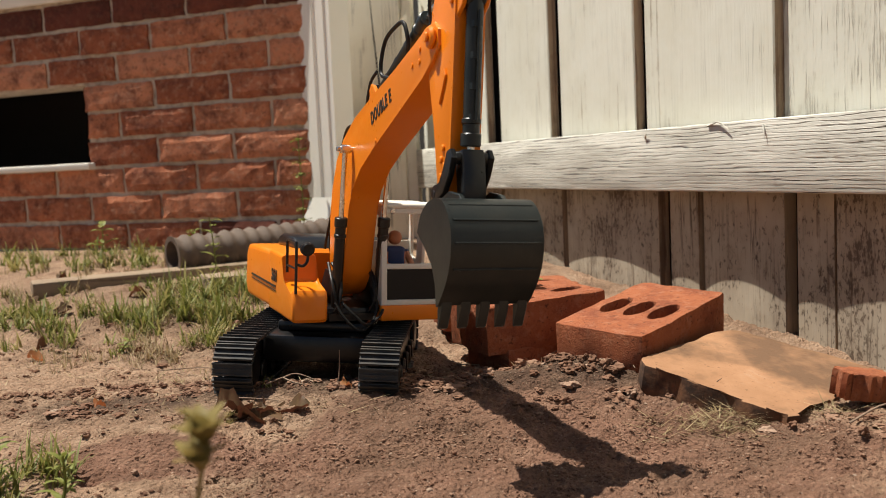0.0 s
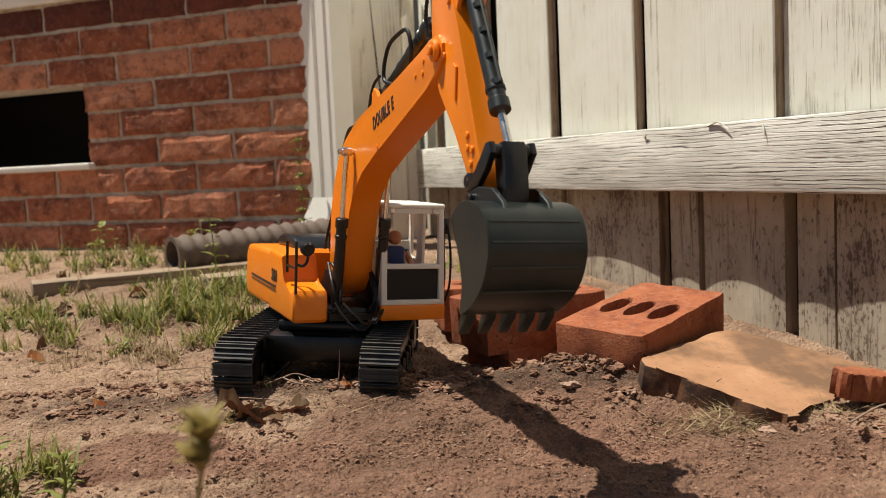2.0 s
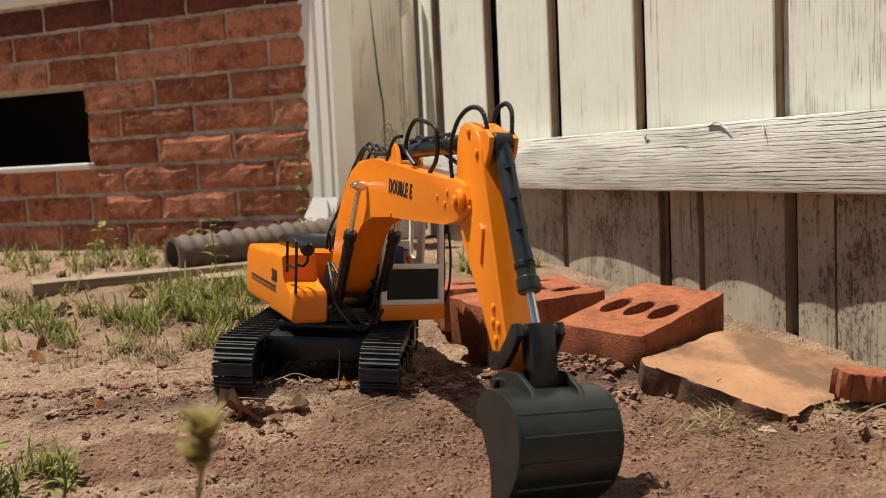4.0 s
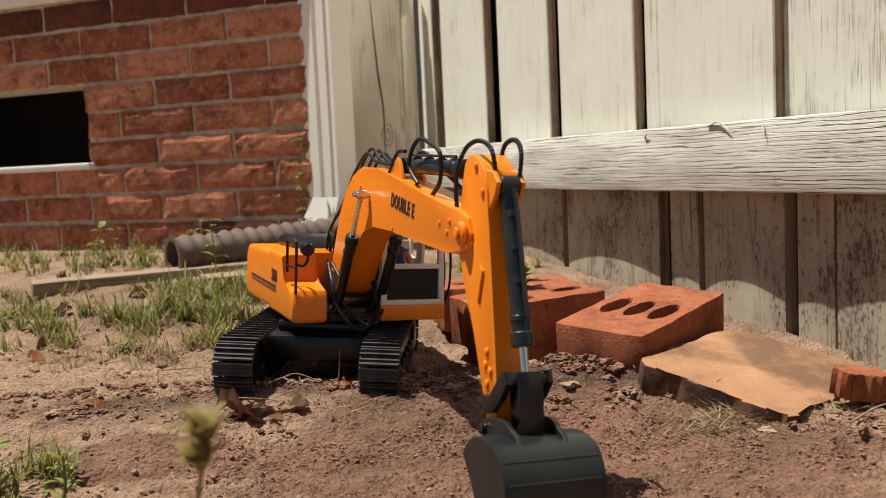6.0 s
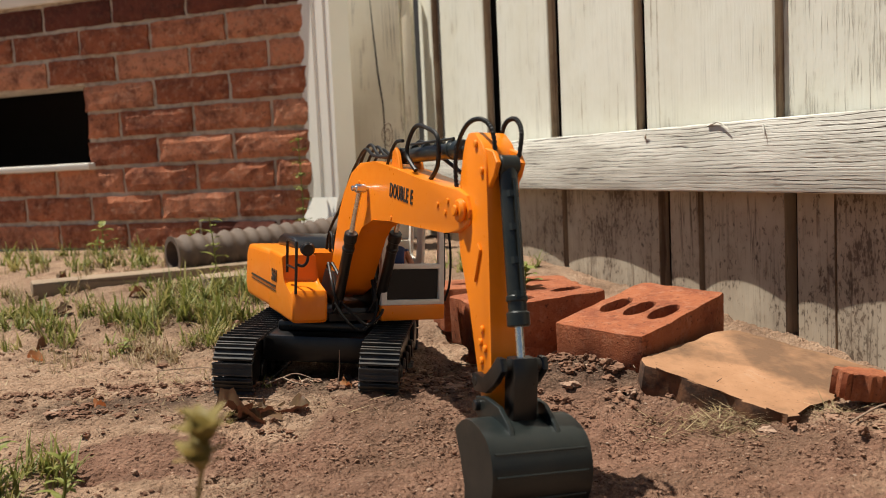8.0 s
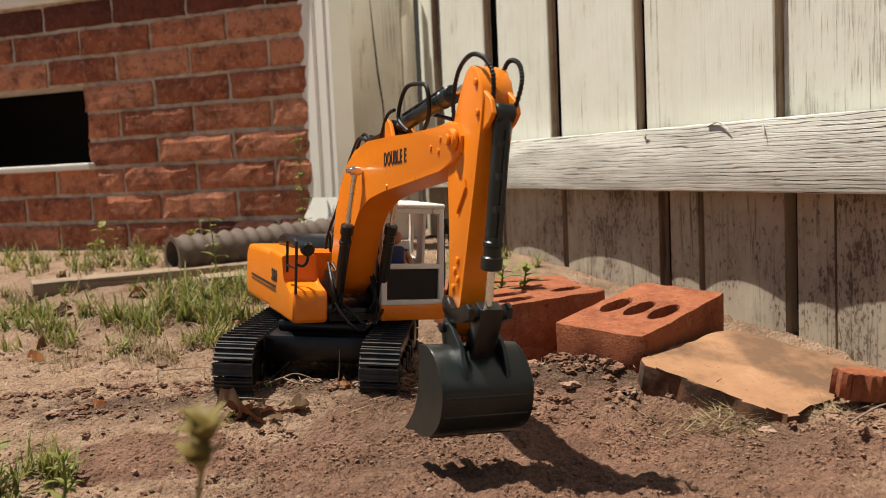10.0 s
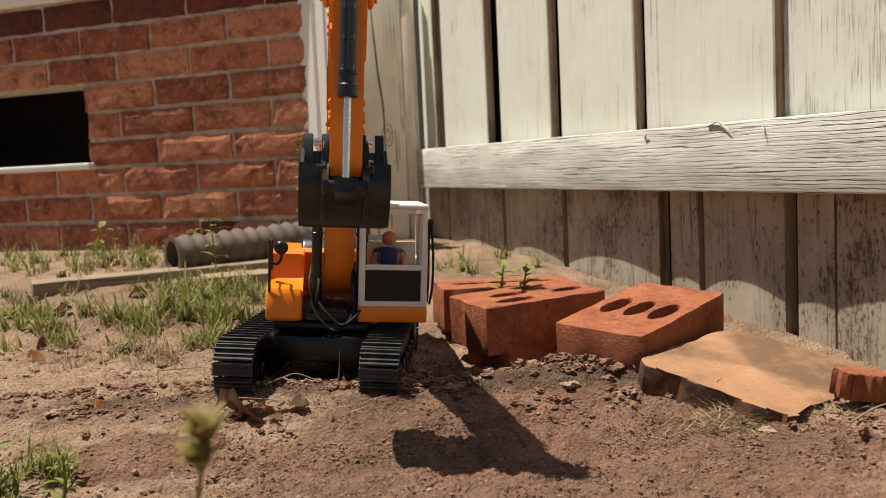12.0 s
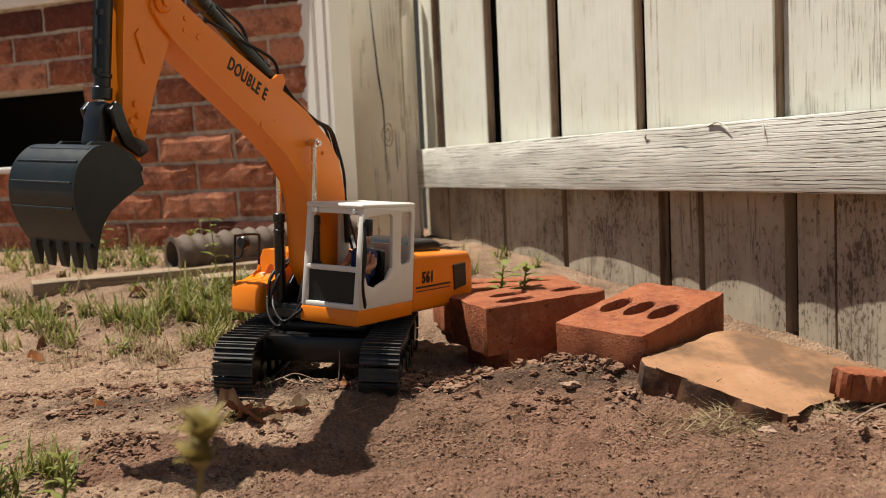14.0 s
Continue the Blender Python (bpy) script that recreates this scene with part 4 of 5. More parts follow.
    # ribbed hoses round the boom's foot
    for y, sgn in ((-0.034, 1), (-0.030, -1), (0.012, 1), (0.009, -1)):
        hose([(0.060, y, 0.105), (0.086, y - 0.003 * sgn, 0.088), (0.094, y, 0.066), (0.086, y + 0.004 * sgn, 0.052), (0.066, y + 0.002, 0.050)], 0.0021, body, 0.25, 12)
    hose([(-0.012, -0.012, 0.112), (-0.004, -0.015, 0.134), (0.010, -0.016, 0.130), (0.016, -0.014, 0.105)], 0.0018, body, 0.2, 12)
    hose([(0.094, 0.0945, 0.150), (0.100, 0.0965, 0.120), (0.100, 0.0965, 0.085), (0.092, 0.0945, 0.064)], 0.0014, body)
    for dy, low in ((-0.004, 0.0), (0.004, 0.006)):
        hose([(0.094, -0.032 + dy, 0.066), (0.104, -0.022 + dy, 0.048 + low), (0.108, -0.006 + dy, 0.036 + low), (0.104, 0.010 + dy, 0.046 + low), (0.094, 0.017 + dy, 0.064)], 0.0019, body, 0.28, 12)
    return ex


build_excavator()


# driver figure
def build_driver():
    bm = bmesh.new()
    box(bm, -0.010, 0.010, -0.013, 0.013, 0.0, 0.034, 0.006, 3)
    box(bm, 0.0, 0.034, -0.012, 0.012, -0.008, 0.006, 0.005, 2)
    bmesh.ops.create_uvsphere(bm, u_segments=14, v_segments=10, radius=0.0085, matrix=Matrix.Translation((0.002, 0, 0.044)))
    for s in (-1, 1):
        tube(bm, smooth_line([(0, s * 0.014, 0.029), (0.008, s * 0.018, 0.016), (0.026, s * 0.014, 0.012)], 4), 0.004, 8)
    ob = part("toy_driver", bm, M_BLUE)
    ob.data.materials.append(M_SKIN)
    for f in ob.data.polygons:
        c = f.center
        if c.z > 0.0355 or (c.x > 0.004 and abs(c.y) > 0.011 and c.z > 0.008):
            f.material_index = 1
    tagged(ob, "small blue plastic driver figure in the cab", "toy figure")
    return ob


DRIVER = build_driver()


# ---------------------------------------------------------------- loose bricks, paver, planks, pipe
def holed_brick(name, L, Wd, H, holes, mat, chips, rng):
    """A brick with slots through it and worn edges."""
    bm = bmesh.new()

    def ring(pts):
        vs = [bm.verts.new((x, y, H / 2)) for x, y in pts]
        return [bm.edges.new((vs[i], vs[(i + 1) % len(vs)])) for i in range(len(vs))]

    outline = []
    for x0, y0, x1, y1 in ((-1, -1, 1, -1), (1, -1, 1, 1), (1, 1, -1, 1), (-1, 1, -1, -1)):
        n = 10
        for i in range(n):
            t = i / n
            wob = rng.uniform(-chips, chips * 0.3) if i else -chips
            x, y = (x0 + (x1 - x0) * t), (y0 + (y1 - y0) * t)
            outline.append((x * (L / 2 + (wob if abs(x) > 0.99 else 0)), y * (Wd / 2 + (wob if abs(y) > 0.99 else 0))))
    edges = ring(outline)
    for cx, cy, rx, ry in holes:
        edges += ring([(cx + rx * math.cos(a), cy + ry * math.sin(a)) for a in (math.tau * i / 20 for i in range(20))])
    bmesh.ops.triangle_fill(bm, edges=edges, use_beauty=True)
    top = list(bm.faces)
    r = bmesh.ops.extrude_face_region(bm, geom=top)
    low = [v for v in r["geom"] if isinstance(v, bmesh.types.BMVert)]
    bmesh.ops.translate(bm, verts=low, vec=(0, 0, -H))
    sharp = [e for e in bm.edges if len(e.link_faces) == 2 and e.calc_face_angle(0) > 1.0 and abs(e.verts[0].co.z - e.verts[1].co.z) < 1e-5]
    bmesh.ops.bevel(bm, geom=sharp, offset=0.0022, segments=2, affect="EDGES", profile=0.6)
    for v in bm.verts:
        v.co += Vector((rng.uniform(-1, 1), rng.uniform(-1, 1), rng.uniform(-1, 1))) * 0.0004
    return mesh_of(bm, name, mat, True)


def build_loose_bricks():
    rng = random.Random(11)
    rows = [
        (0.196, 0.116, 0.058, pose(0.2270, 1.088, 0.007, 3.5, -6.5, 47.5), [(-0.005, -0.031, 0.031, 0.0115), (-0.005, 0.0, 0.031, 0.0115), (-0.005, 0.031, 0.031, 0.0115)],
         "red-orange clay brick with three oblong holes, tilted in the soil"),
        (0.170, 0.105, 0.058, pose(0.1010, 1.165, 0.018, 2.0, -2.0, 24), [(-0.03, -0.026, 0.026, 0.011), (-0.02, 0.010, 0.026, 0.011), (0.052, -0.01, 0.022, 0.010)],
         "red-orange clay brick with oblong holes, half sunk in soil"),
        (0.190, 0.100, 0.058, pose(0.0820, 1.315, 0.014, 0.0, 1.0, 8), [(-0.05, 0.0, 0.024, 0.010), (0.0, 0.0, 0.024, 0.010), (0.05, 0.0, 0.024, 0.010)],
         "red-orange clay brick lying behind the others by the fence"),
    ]
    rows.append((0.150, 0.092, 0.052, pose(0.108, 1.168, -0.036, 0.0, 0.0, 33), [], "dark red clay brick half buried under another brick"))
    for L, Wd, H, m, holes, label in rows:
        me = holed_brick("brick", L, Wd, H, holes, M_REDBRICK, 0.0035, rng)
        ob = new("loose_brick", me)
        ob.matrix_basis = m
        tagged(ob, label, "brick", "loose bricks by the fence")
    me = holed_brick("brick_piece", 0.055, 0.035, 0.026, [], M_REDBRICK, 0.006, rng)
    ob = new("brick_piece", me)
    ob.matrix_basis = pose(0.392, 0.882, -0.016, 4, 8, 12)
    tagged(ob, "broken corner of a red brick on the soil", "brick")


build_loose_bricks()


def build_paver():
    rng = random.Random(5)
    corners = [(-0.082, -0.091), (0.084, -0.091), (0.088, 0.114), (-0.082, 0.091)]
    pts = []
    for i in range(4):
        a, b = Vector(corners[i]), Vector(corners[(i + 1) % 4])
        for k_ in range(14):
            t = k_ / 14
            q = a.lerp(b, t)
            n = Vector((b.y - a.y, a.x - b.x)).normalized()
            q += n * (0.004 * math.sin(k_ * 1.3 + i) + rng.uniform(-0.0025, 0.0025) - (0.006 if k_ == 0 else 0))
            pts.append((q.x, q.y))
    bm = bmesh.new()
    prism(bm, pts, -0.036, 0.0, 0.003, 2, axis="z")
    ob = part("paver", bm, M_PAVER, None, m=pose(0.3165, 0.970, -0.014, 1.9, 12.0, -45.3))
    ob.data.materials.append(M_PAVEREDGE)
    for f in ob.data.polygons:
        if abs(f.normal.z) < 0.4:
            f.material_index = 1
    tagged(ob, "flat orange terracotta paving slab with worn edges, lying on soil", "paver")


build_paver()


def build_planks():
    for L, w, h_, m, label in (
        (0.44, 0.07, 0.028, pose(-0.525, 1.75, 0.025, 0, 0, 26), "long pale weathered timber plank lying by the wall"),
        (0.26, 0.07, 0.030, pose(-0.30, 1.69, 0.020, 0, 2, 28), "short pale weathered timber plank on the soil"),
    ):
        bm = bmesh.new()
        box(bm, -L / 2, L / 2, -w / 2, w / 2, -h_ / 2, h_ / 2, 0.003, 2)
        for v in bm.verts:
            v.co.z += 0.002 * math.sin(v.co.x * 11) + 0.0012 * math.sin(v.co.x * 37 + v.co.y * 50)
        tagged(part("timber_plank", bm, M_PLANK, None, m=m), label, "plank", "planks by the wall")


build_planks()


def build_pipe():
    L, R = 0.42, 0.037
    bm = bmesh.new()
    n_r, seg = 120, 28
    rings = []
    for i in range(n_r + 1):
        x = L * i / n_r
        r = R + 0.0056 * abs(math.cos(math.pi * x / 0.027)) ** 2.6 - 0.002 + 0.0012 * math.sin(x * 60)
        rings.append([bm.verts.new((x, r * math.cos(a), r * math.sin(a) * 0.94)) for a in (math.tau * j / seg for j in range(seg))])
    inner = [[bm.verts.new((x, (R - 0.006) * math.cos(a), (R - 0.006) * math.sin(a) * 0.94)) for a in (math.tau * j / seg for j in range(seg))] for x in (0.0, L)]
    loops = [inner[1][:], inner[0]] + rings + [inner[1]]
    for A, B in zip(loops, loops[1:]):
        for j in range(seg):
            bm.faces.new((A[j], A[(j + 1) % seg], B[(j + 1) % seg], B[j]))
    ob = part("drain_pipe", bm, M_PIPE, None, m=pose(-0.512, 1.79, 0.060, 0, -2.0, 36))
    tagged(ob, "grey-brown corrugated flexible drain pipe lying on the ground", "drain pipe")


build_pipe()


# ---------------------------------------------------------------- plants and litter
def blade(bm, base, az, lean, h_, w, bend=0.6, segs=3):
    d = Vector((math.cos(az), math.sin(az), 0))
    sde = Vector((-d.y, d.x, 0))
    prev = None
    p = Vector(base)
    ang = lean
    for i in range(segs + 1):
        t = i / segs
        ww = w * (1 - t) ** 0.7 * 0.5
        cur = (bm.verts.new(p - sde * ww), bm.verts.new(p + sde * ww)) if i < segs else (bm.verts.new(p),)
        if prev:
            bm.faces.new((prev[0], prev[1], cur[1], cur[0]) if len(cur) == 2 else (prev[0], prev[1], cur[0]))
        prev = cur
        p = p + (d * math.sin(ang) + Vector((0, 0, 1)) * math.cos(ang)) * (h_ / segs)
        ang += bend / segs


def scatter_blades(name, material, patches, label, category, seed, flat=False):
    rng = random.Random(seed)
    bm = bmesh.new()
    for cx, cy, rx, ry, count, hmin, hmax, w in patches:
        per = 1 if flat else 9
        for _ in range(max(count // per, 1)):
            r, a = math.sqrt(rng.random()), rng.uniform(0, math.tau)
            tx, ty = cx + rx * r * math.cos(a), cy + ry * r * math.sin(a)
            if noise.noise(Vector((tx * 14, ty * 14, seed))) < -0.12:
                continue
            vigour = rng.uniform(0.55, 1.35)
            for _b in range(per):
                x, y = tx + rng.gauss(0, 0.004), ty + rng.gauss(0, 0.004)
                h_ = rng.uniform(hmin, hmax) * vigour * (1 - 0.3 * r)
                lean = rng.uniform(1.1, 1.5) if flat else rng.uniform(0.05, 0.85)
                blade(bm, (x, y, ground_z(x, y) - 0.001), rng.uniform(0, math.tau), lean, h_, w * rng.uniform(0.6, 1.4), rng.uniform(-0.1, 0.3) if flat else rng.uniform(0.1, 1.3))
    ob = part(name, bm, material)
    ob.data.shade_smooth()
    return tagged(ob, label, category, kind="stuff")


scatter_blades("grass", M_GRASS, [
    (-0.66, 1.45, 0.20, 0.10, 1700, 0.022, 0.058, 0.0034), (-0.39, 1.52, 0.10, 0.15, 1500, 0.03, 0.070, 0.0036),
    (-0.33, 1.40, 0.07, 0.09, 600, 0.02, 0.05, 0.0032), (-0.75, 2.05, 0.5, 0.16, 1300, 0.02, 0.065, 0.004), (-0.66, 1.86, 0.18, 0.08, 300, 0.02, 0.045, 0.0036), (-0.47, 1.64, 0.10, 0.04, 180, 0.015, 0.035, 0.0034), (-0.80, 1.60, 0.25, 0.07, 350, 0.015, 0.035, 0.0034),
    (-0.439, 1.311, 0.025, 0.023, 60, 0.014, 0.032, 0.003), (-0.599, 1.415, 0.174, 0.076, 160, 0.016, 0.038, 0.003),
    (-0.95, 1.45, 0.15, 0.15, 500, 0.025, 0.06, 0.0035), (-0.358, 0.751, 0.053, 0.059, 300, 0.019, 0.052, 0.0024),
    (-0.171, 0.990, 0.022, 0.022, 14, 0.022, 0.055, 0.0018), (-0.112, 0.983, 0.013, 0.013, 8, 0.011, 0.031, 0.0022),
    (0.10, 1.75, 0.12, 0.10, 200, 0.02, 0.07, 0.0035),
], "patchy green garden grass on sandy soil", "grass", 2)
scatter_blades("dry_grass", M_STRAW, [
    (-0.75, 1.98, 0.45, 0.20, 900, 0.012, 0.040, 0.0024), (-0.62, 1.62, 0.30, 0.08, 700, 0.012, 0.040, 0.0022), (-0.42, 1.28, 0.16, 0.08, 700, 0.008, 0.030, 0.0014),
    (-0.365, 1.351, 0.111, 0.133, 900, 0.011, 0.044, 0.0016), (-0.60, 1.42, 0.24, 0.14, 700, 0.012, 0.040, 0.0018),
    (-0.36, 1.45, 0.14, 0.18, 500, 0.015, 0.045, 0.0018), (-0.272, 1.110, 0.109, 0.098, 260, 0.009, 0.027, 0.0013),
], "dry straw-coloured grass", "dry grass", 3)
scatter_blades("straw_litter", M_STRAW, [
    (-0.400, 1.200, 0.251, 0.206, 600, 0.011, 0.040, 0.0011), (0.278, 0.857, 0.107, 0.048, 420, 0.011, 0.048, 0.0010),
    (0.115, 1.072, 0.161, 0.058, 160, 0.014, 0.052, 0.0012), (0.381, 0.831, 0.069, 0.046, 160, 0.012, 0.040, 0.0011),
    (-0.170, 0.952, 0.181, 0.057, 160, 0.011, 0.040, 0.0011),
    (0.265, 0.872, 0.045, 0.022, 420, 0.012, 0.042, 0.0010), (0.36, 0.850, 0.06, 0.03, 260, 0.012, 0.040, 0.0010),
], "loose straw and rootlets on the soil", "straw", 4, flat=True)


def weed(name, m, h_, leaves, size, label, seed, material=M_WEED, first=0.25, steep=0.3, slim=0.26):
    rng = random.Random(seed)
    root = thing(name, m, label, "weed")
    bm = bmesh.new()
    line = smooth_line([(0, 0, -0.004), (0.006 * rng.uniform(-1, 1), 0.004, h_ * 0.45), (0.010 * rng.uniform(-1, 1), 0.006 * rng.uniform(-1, 1), h_)], 6)
    tube(bm, line, [0.0018 - 0.001 * i / len(line) for i in range(len(line))], 6)
    part("stem", bm, material, root)
    for i in range(leaves):
        t = first + (1 - first) * (i + 0.5) / leaves
        p = line[min(int(t * (len(line) - 1)), len(line) - 1)]
        bm = bmesh.new()
        az, L = i * 2.4 + rng.uniform(-0.3, 0.3), size * rng.uniform(0.7, 1.25) * (1.15 - 0.4 * t)
        d, sd = Vector((math.cos(az), math.sin(az), 0)), Vector((-math.sin(az), math.cos(az), 0))
        lean, prev = rng.uniform(steep, steep + 0.6), None
        q = p.copy()
        for j in range(6):
            u = j / 5
            w = L * slim * math.sin(math.pi * min(u * 0.92 + 0.06, 1.0))
            mid_v, lv, rv = bm.verts.new(q - Vector((0, 0, w * 0.25))), bm.verts.new(q - sd * w), bm.verts.new(q + sd * w)
            if prev:
                bm.faces.new((prev[1], prev[0], mid_v, lv))
                bm.faces.new((prev[0], prev[2], rv, mid_v))
            prev = (mid_v, lv, rv)
            q = q + (d * math.cos(lean) + Vector((0, 0, 1)) * math.sin(lean)) * (L / 5)
            lean -= 0.25
        part("leaf", bm, material, root)
    return root


weed("weed", pose(-0.098, 0.345, 0.0), 0.116, 30, 0.021, "small brownish-green budding weed standing on soil", 1, M_BUD, 0.87, 1.0, 0.22)
weed("weed", pose(-0.299, 0.697, -0.039), 0.046, 20, 0.019, "low green weed on the sandy ground", 2, M_WEED, 0.2, 0.5, 0.15)
weed("weed", pose(-0.359, 0.730, -0.038), 0.050, 26, 0.020, "leafy green weed clump on the sandy ground", 3, M_WEED, 0.2, 0.5, 0.15)
weed("weed", pose(-0.332, 0.664, -0.039), 0.036, 24, 0.018, "leafy green weed clump on the sandy ground", 4, M_BUD, 0.2, 0.5, 0.15)
weed("weed", pose(0.100, 1.195, 0.030), 0.050, 16, 0.028, "bright green weed growing between the bricks", 5)
weed("weed", pose(0.072, 1.24, 0.030), 0.045, 12, 0.026, "bright green weed growing between the bricks", 6)
weed("weed", pose(-0.414, 1.721, 0.019), 0.115, 14, 0.030, "tall thin green weed beside the pipe", 7)
weed("weed", pose(-0.450, 1.310, -0.036), 0.022, 10, 0.018, "tiny green weed on the sandy ground", 8)
weed("weed", pose(0.228, 1.060, -0.039), 0.014, 4, 0.022, "single green shoot beside the paving slab", 9)
weed("weed", pose(-0.300, 2.06, 0.03), 0.26, 44, 0.026, "yellow-green creeper at the foot of the downspout", 10)
weed("weed", pose(-0.70, 1.95, 0.02), 0.10, 16, 0.035, "green weed against the brick wall", 12)
weed("weed", pose(-0.52, 1.98, 0.02), 0.08, 18, 0.035, "green weed against the brick wall", 13)


def dead_leaf(m, size, material, seed, label):
    rng = random.Random(seed)
    bm = bmesh.new()
    n = 9
    grid = []
    curl, twist = rng.uniform(0.8, 1.8), rng.uniform(-0.9, 0.9)
    for i in range(n):
        u = i / (n - 1)
        w = size * 0.36 * math.sin(math.pi * min(max(u, 0.04), 0.97)) ** 0.7
        row = []
        for j in range(5):
            v = (j - 2) / 2
            ww = w * (1 + 0.15 * math.sin(i * 2.1 + j))
            z = abs(v) ** 1.6 * ww * curl * 0.6 + 0.14 * size * math.sin(u * 5.0 + seed) + rng.uniform(-1, 1) * size * 0.085
            row.append(bm.verts.new((size * (u - 0.5), v * ww + twist * z, z)))
        grid.append(row)
    for A, B in zip(grid, grid[1:]):
        for j in range(4):
            bm.faces.new((A[j], A[j + 1], B[j + 1], B[j]))
    ob = part("dead_leaf", bm, material, None, m=m)
    tagged(ob, label, "leaf", "fallen leaves")


for i, (x, y, s, rz, rx, mt) in enumerate((
    (-0.213, 0.911, 0.051, 20, 25, M_DEADLEAF), (-0.187, 0.919, 0.045, 130, -20, M_DEADLEAF), (-0.199, 0.899, 0.043, 250, 30, M_DEADLEAF),
    (-0.158, 0.921, 0.058, -10, 10, M_DEADLEAF), (-0.179, 0.902, 0.038, 75, 40, M_DEADLEAF), (-0.108, 0.974, 0.020, 40, 20, M_REDLEAF),
    (-0.371, 0.990, 0.018, 60, 10, M_REDLEAF), (0.165, 1.081, 0.034, 10, 15, M_REDLEAF), (0.190, 1.061, 0.029, 100, 25, M_REDLEAF), (0.133, 1.109, 0.032, 60, -15, M_DEADLEAF),
    (0.067, 1.169, 0.062, 20, 50, M_DEADLEAF), (0.095, 1.162, 0.049, -30, 35, M_DEADLEAF), (-0.581, 1.350, 0.044, 80, 50, M_DEADLEAF), (-0.660, 1.302, 0.035, 10, 30, M_DEADLEAF),
    (-0.428, 1.300, 0.028, 150, 30, M_DEADLEAF), (0.221, 1.017, 0.024, 35, 10, M_REDLEAF),
    (-0.62, 1.52, 0.050, 40, 20, M_DEADLEAF), (-0.70, 1.60, 0.045, 120, 30, M_DEADLEAF), (-0.52, 1.60, 0.045, 200, 25, M_DEADLEAF), (-0.84, 1.70, 0.050, 70, 15, M_DEADLEAF),
    (-0.57, 1.30, 0.030, 15, 20, M_REDLEAF), (-0.72, 1.78, 0.050, 300, 35, M_DEADLEAF), (-0.206, 0.900, 0.036, 35, 15, M_DEADLEAF), (-0.188, 0.890, 0.034, 160, 20, M_DEADLEAF),
)):
    dead_leaf(Matrix.Translation((x, y, ground_z(x, y) + 0.003)) @ pose(0.000, 0.000, 0.000, rx, 0, rz), s * (0.68 if mt is M_DEADLEAF else 0.75), mt, i, "curled brown dead leaf on the soil" if mt is M_DEADLEAF else "orange-red dry leaf on the soil")


def twig(points, r, seed):
    bm = bmesh.new()
    line = smooth_line([(x, y, ground_z(x, y) + z) for x, y, z in points], 5)
    tube(bm, line, [r * (1 - 0.6 * i / len(line)) for i in range(len(line))], 6)
    ob = part("twig", bm, M_TWIG)
    tagged(ob, "thin dry twig lying on the soil", "twig", "twigs")


k = Mat("twig_bark", 0.9, spec=0.15)
k.color(k.mix(k.noise(90, 4), (0.16, 0.10, 0.07), (0.34, 0.25, 0.18)))
M_TWIG = k.m
for i, (pts, r) in enumerate((
    ([(-0.191, 0.974, 0.004), (-0.175, 0.986, 0.010), (-0.161, 0.991, 0.010), (-0.140, 0.982, 0.006)], 0.0011),
    ([(-0.175, 0.986, 0.010), (-0.162, 0.974, 0.006), (-0.149, 0.963, 0.002)], 0.0011),
    ([(-0.228, 0.955, 0.003), (-0.188, 0.938, 0.006), (-0.171, 0.936, 0.004)], 0.0009),
    ([(-0.117, 0.977, 0.000), (-0.114, 0.979, 0.020), (-0.113, 0.978, 0.040)], 0.0008),
    ([(0.112, 1.122, 0.008), (0.148, 1.118, 0.020), (0.173, 1.095, 0.014)], 0.0012),
    ([(0.179, 1.077, 0.004), (0.203, 1.013, 0.010), (0.233, 1.010, 0.004)], 0.0011),
    ([(0.166, 1.075, 0.006), (0.188, 1.026, 0.012), (0.196, 0.984, 0.006)], 0.0009),
    ([(0.218, 0.988, 0.010), (0.246, 0.992, 0.016), (0.275, 0.992, 0.010)], 0.0012),
    ([(0.251, 0.977, 0.004), (0.266, 0.937, 0.006), (0.275, 0.901, 0.002)], 0.0010),
    ([(0.257, 0.918, 0.002), (0.261, 0.923, 0.016), (0.268, 0.918, 0.030)], 0.0008),
    ([(0.258, 0.916, 0.002), (0.254, 0.922, 0.012), (0.249, 0.923, 0.022)], 0.0007),
    ([(0.351, 0.819, 0.004), (0.388, 0.829, 0.012), (0.415, 0.847, 0.004)], 0.0012),
    ([(-0.362, 1.164, 0.004), (-0.296, 1.152, 0.008), (-0.259, 1.121, 0.004)], 0.0010),
)):
    twig(pts, r, i)


# clods and crumbs of soil
def lump(bm, c, r, rng, detail):
    vs = bmesh.ops.create_icosphere(bm, subdivisions=detail, radius=r)["verts"]
    sx, sy, sz = rng.uniform(0.65, 1.4), rng.uniform(0.65, 1.4), rng.uniform(0.4, 0.8)
    off = Vector((rng.uniform(0, 50), rng.uniform(0, 50), 0))
    for v in vs:
        n = noise.noise(v.co / r * 1.7 + off)
        q = v.co * (1 + 0.75 * n)
        v.co = Vector((q.x * sx, q.y * sy, q.z * sz)) + c


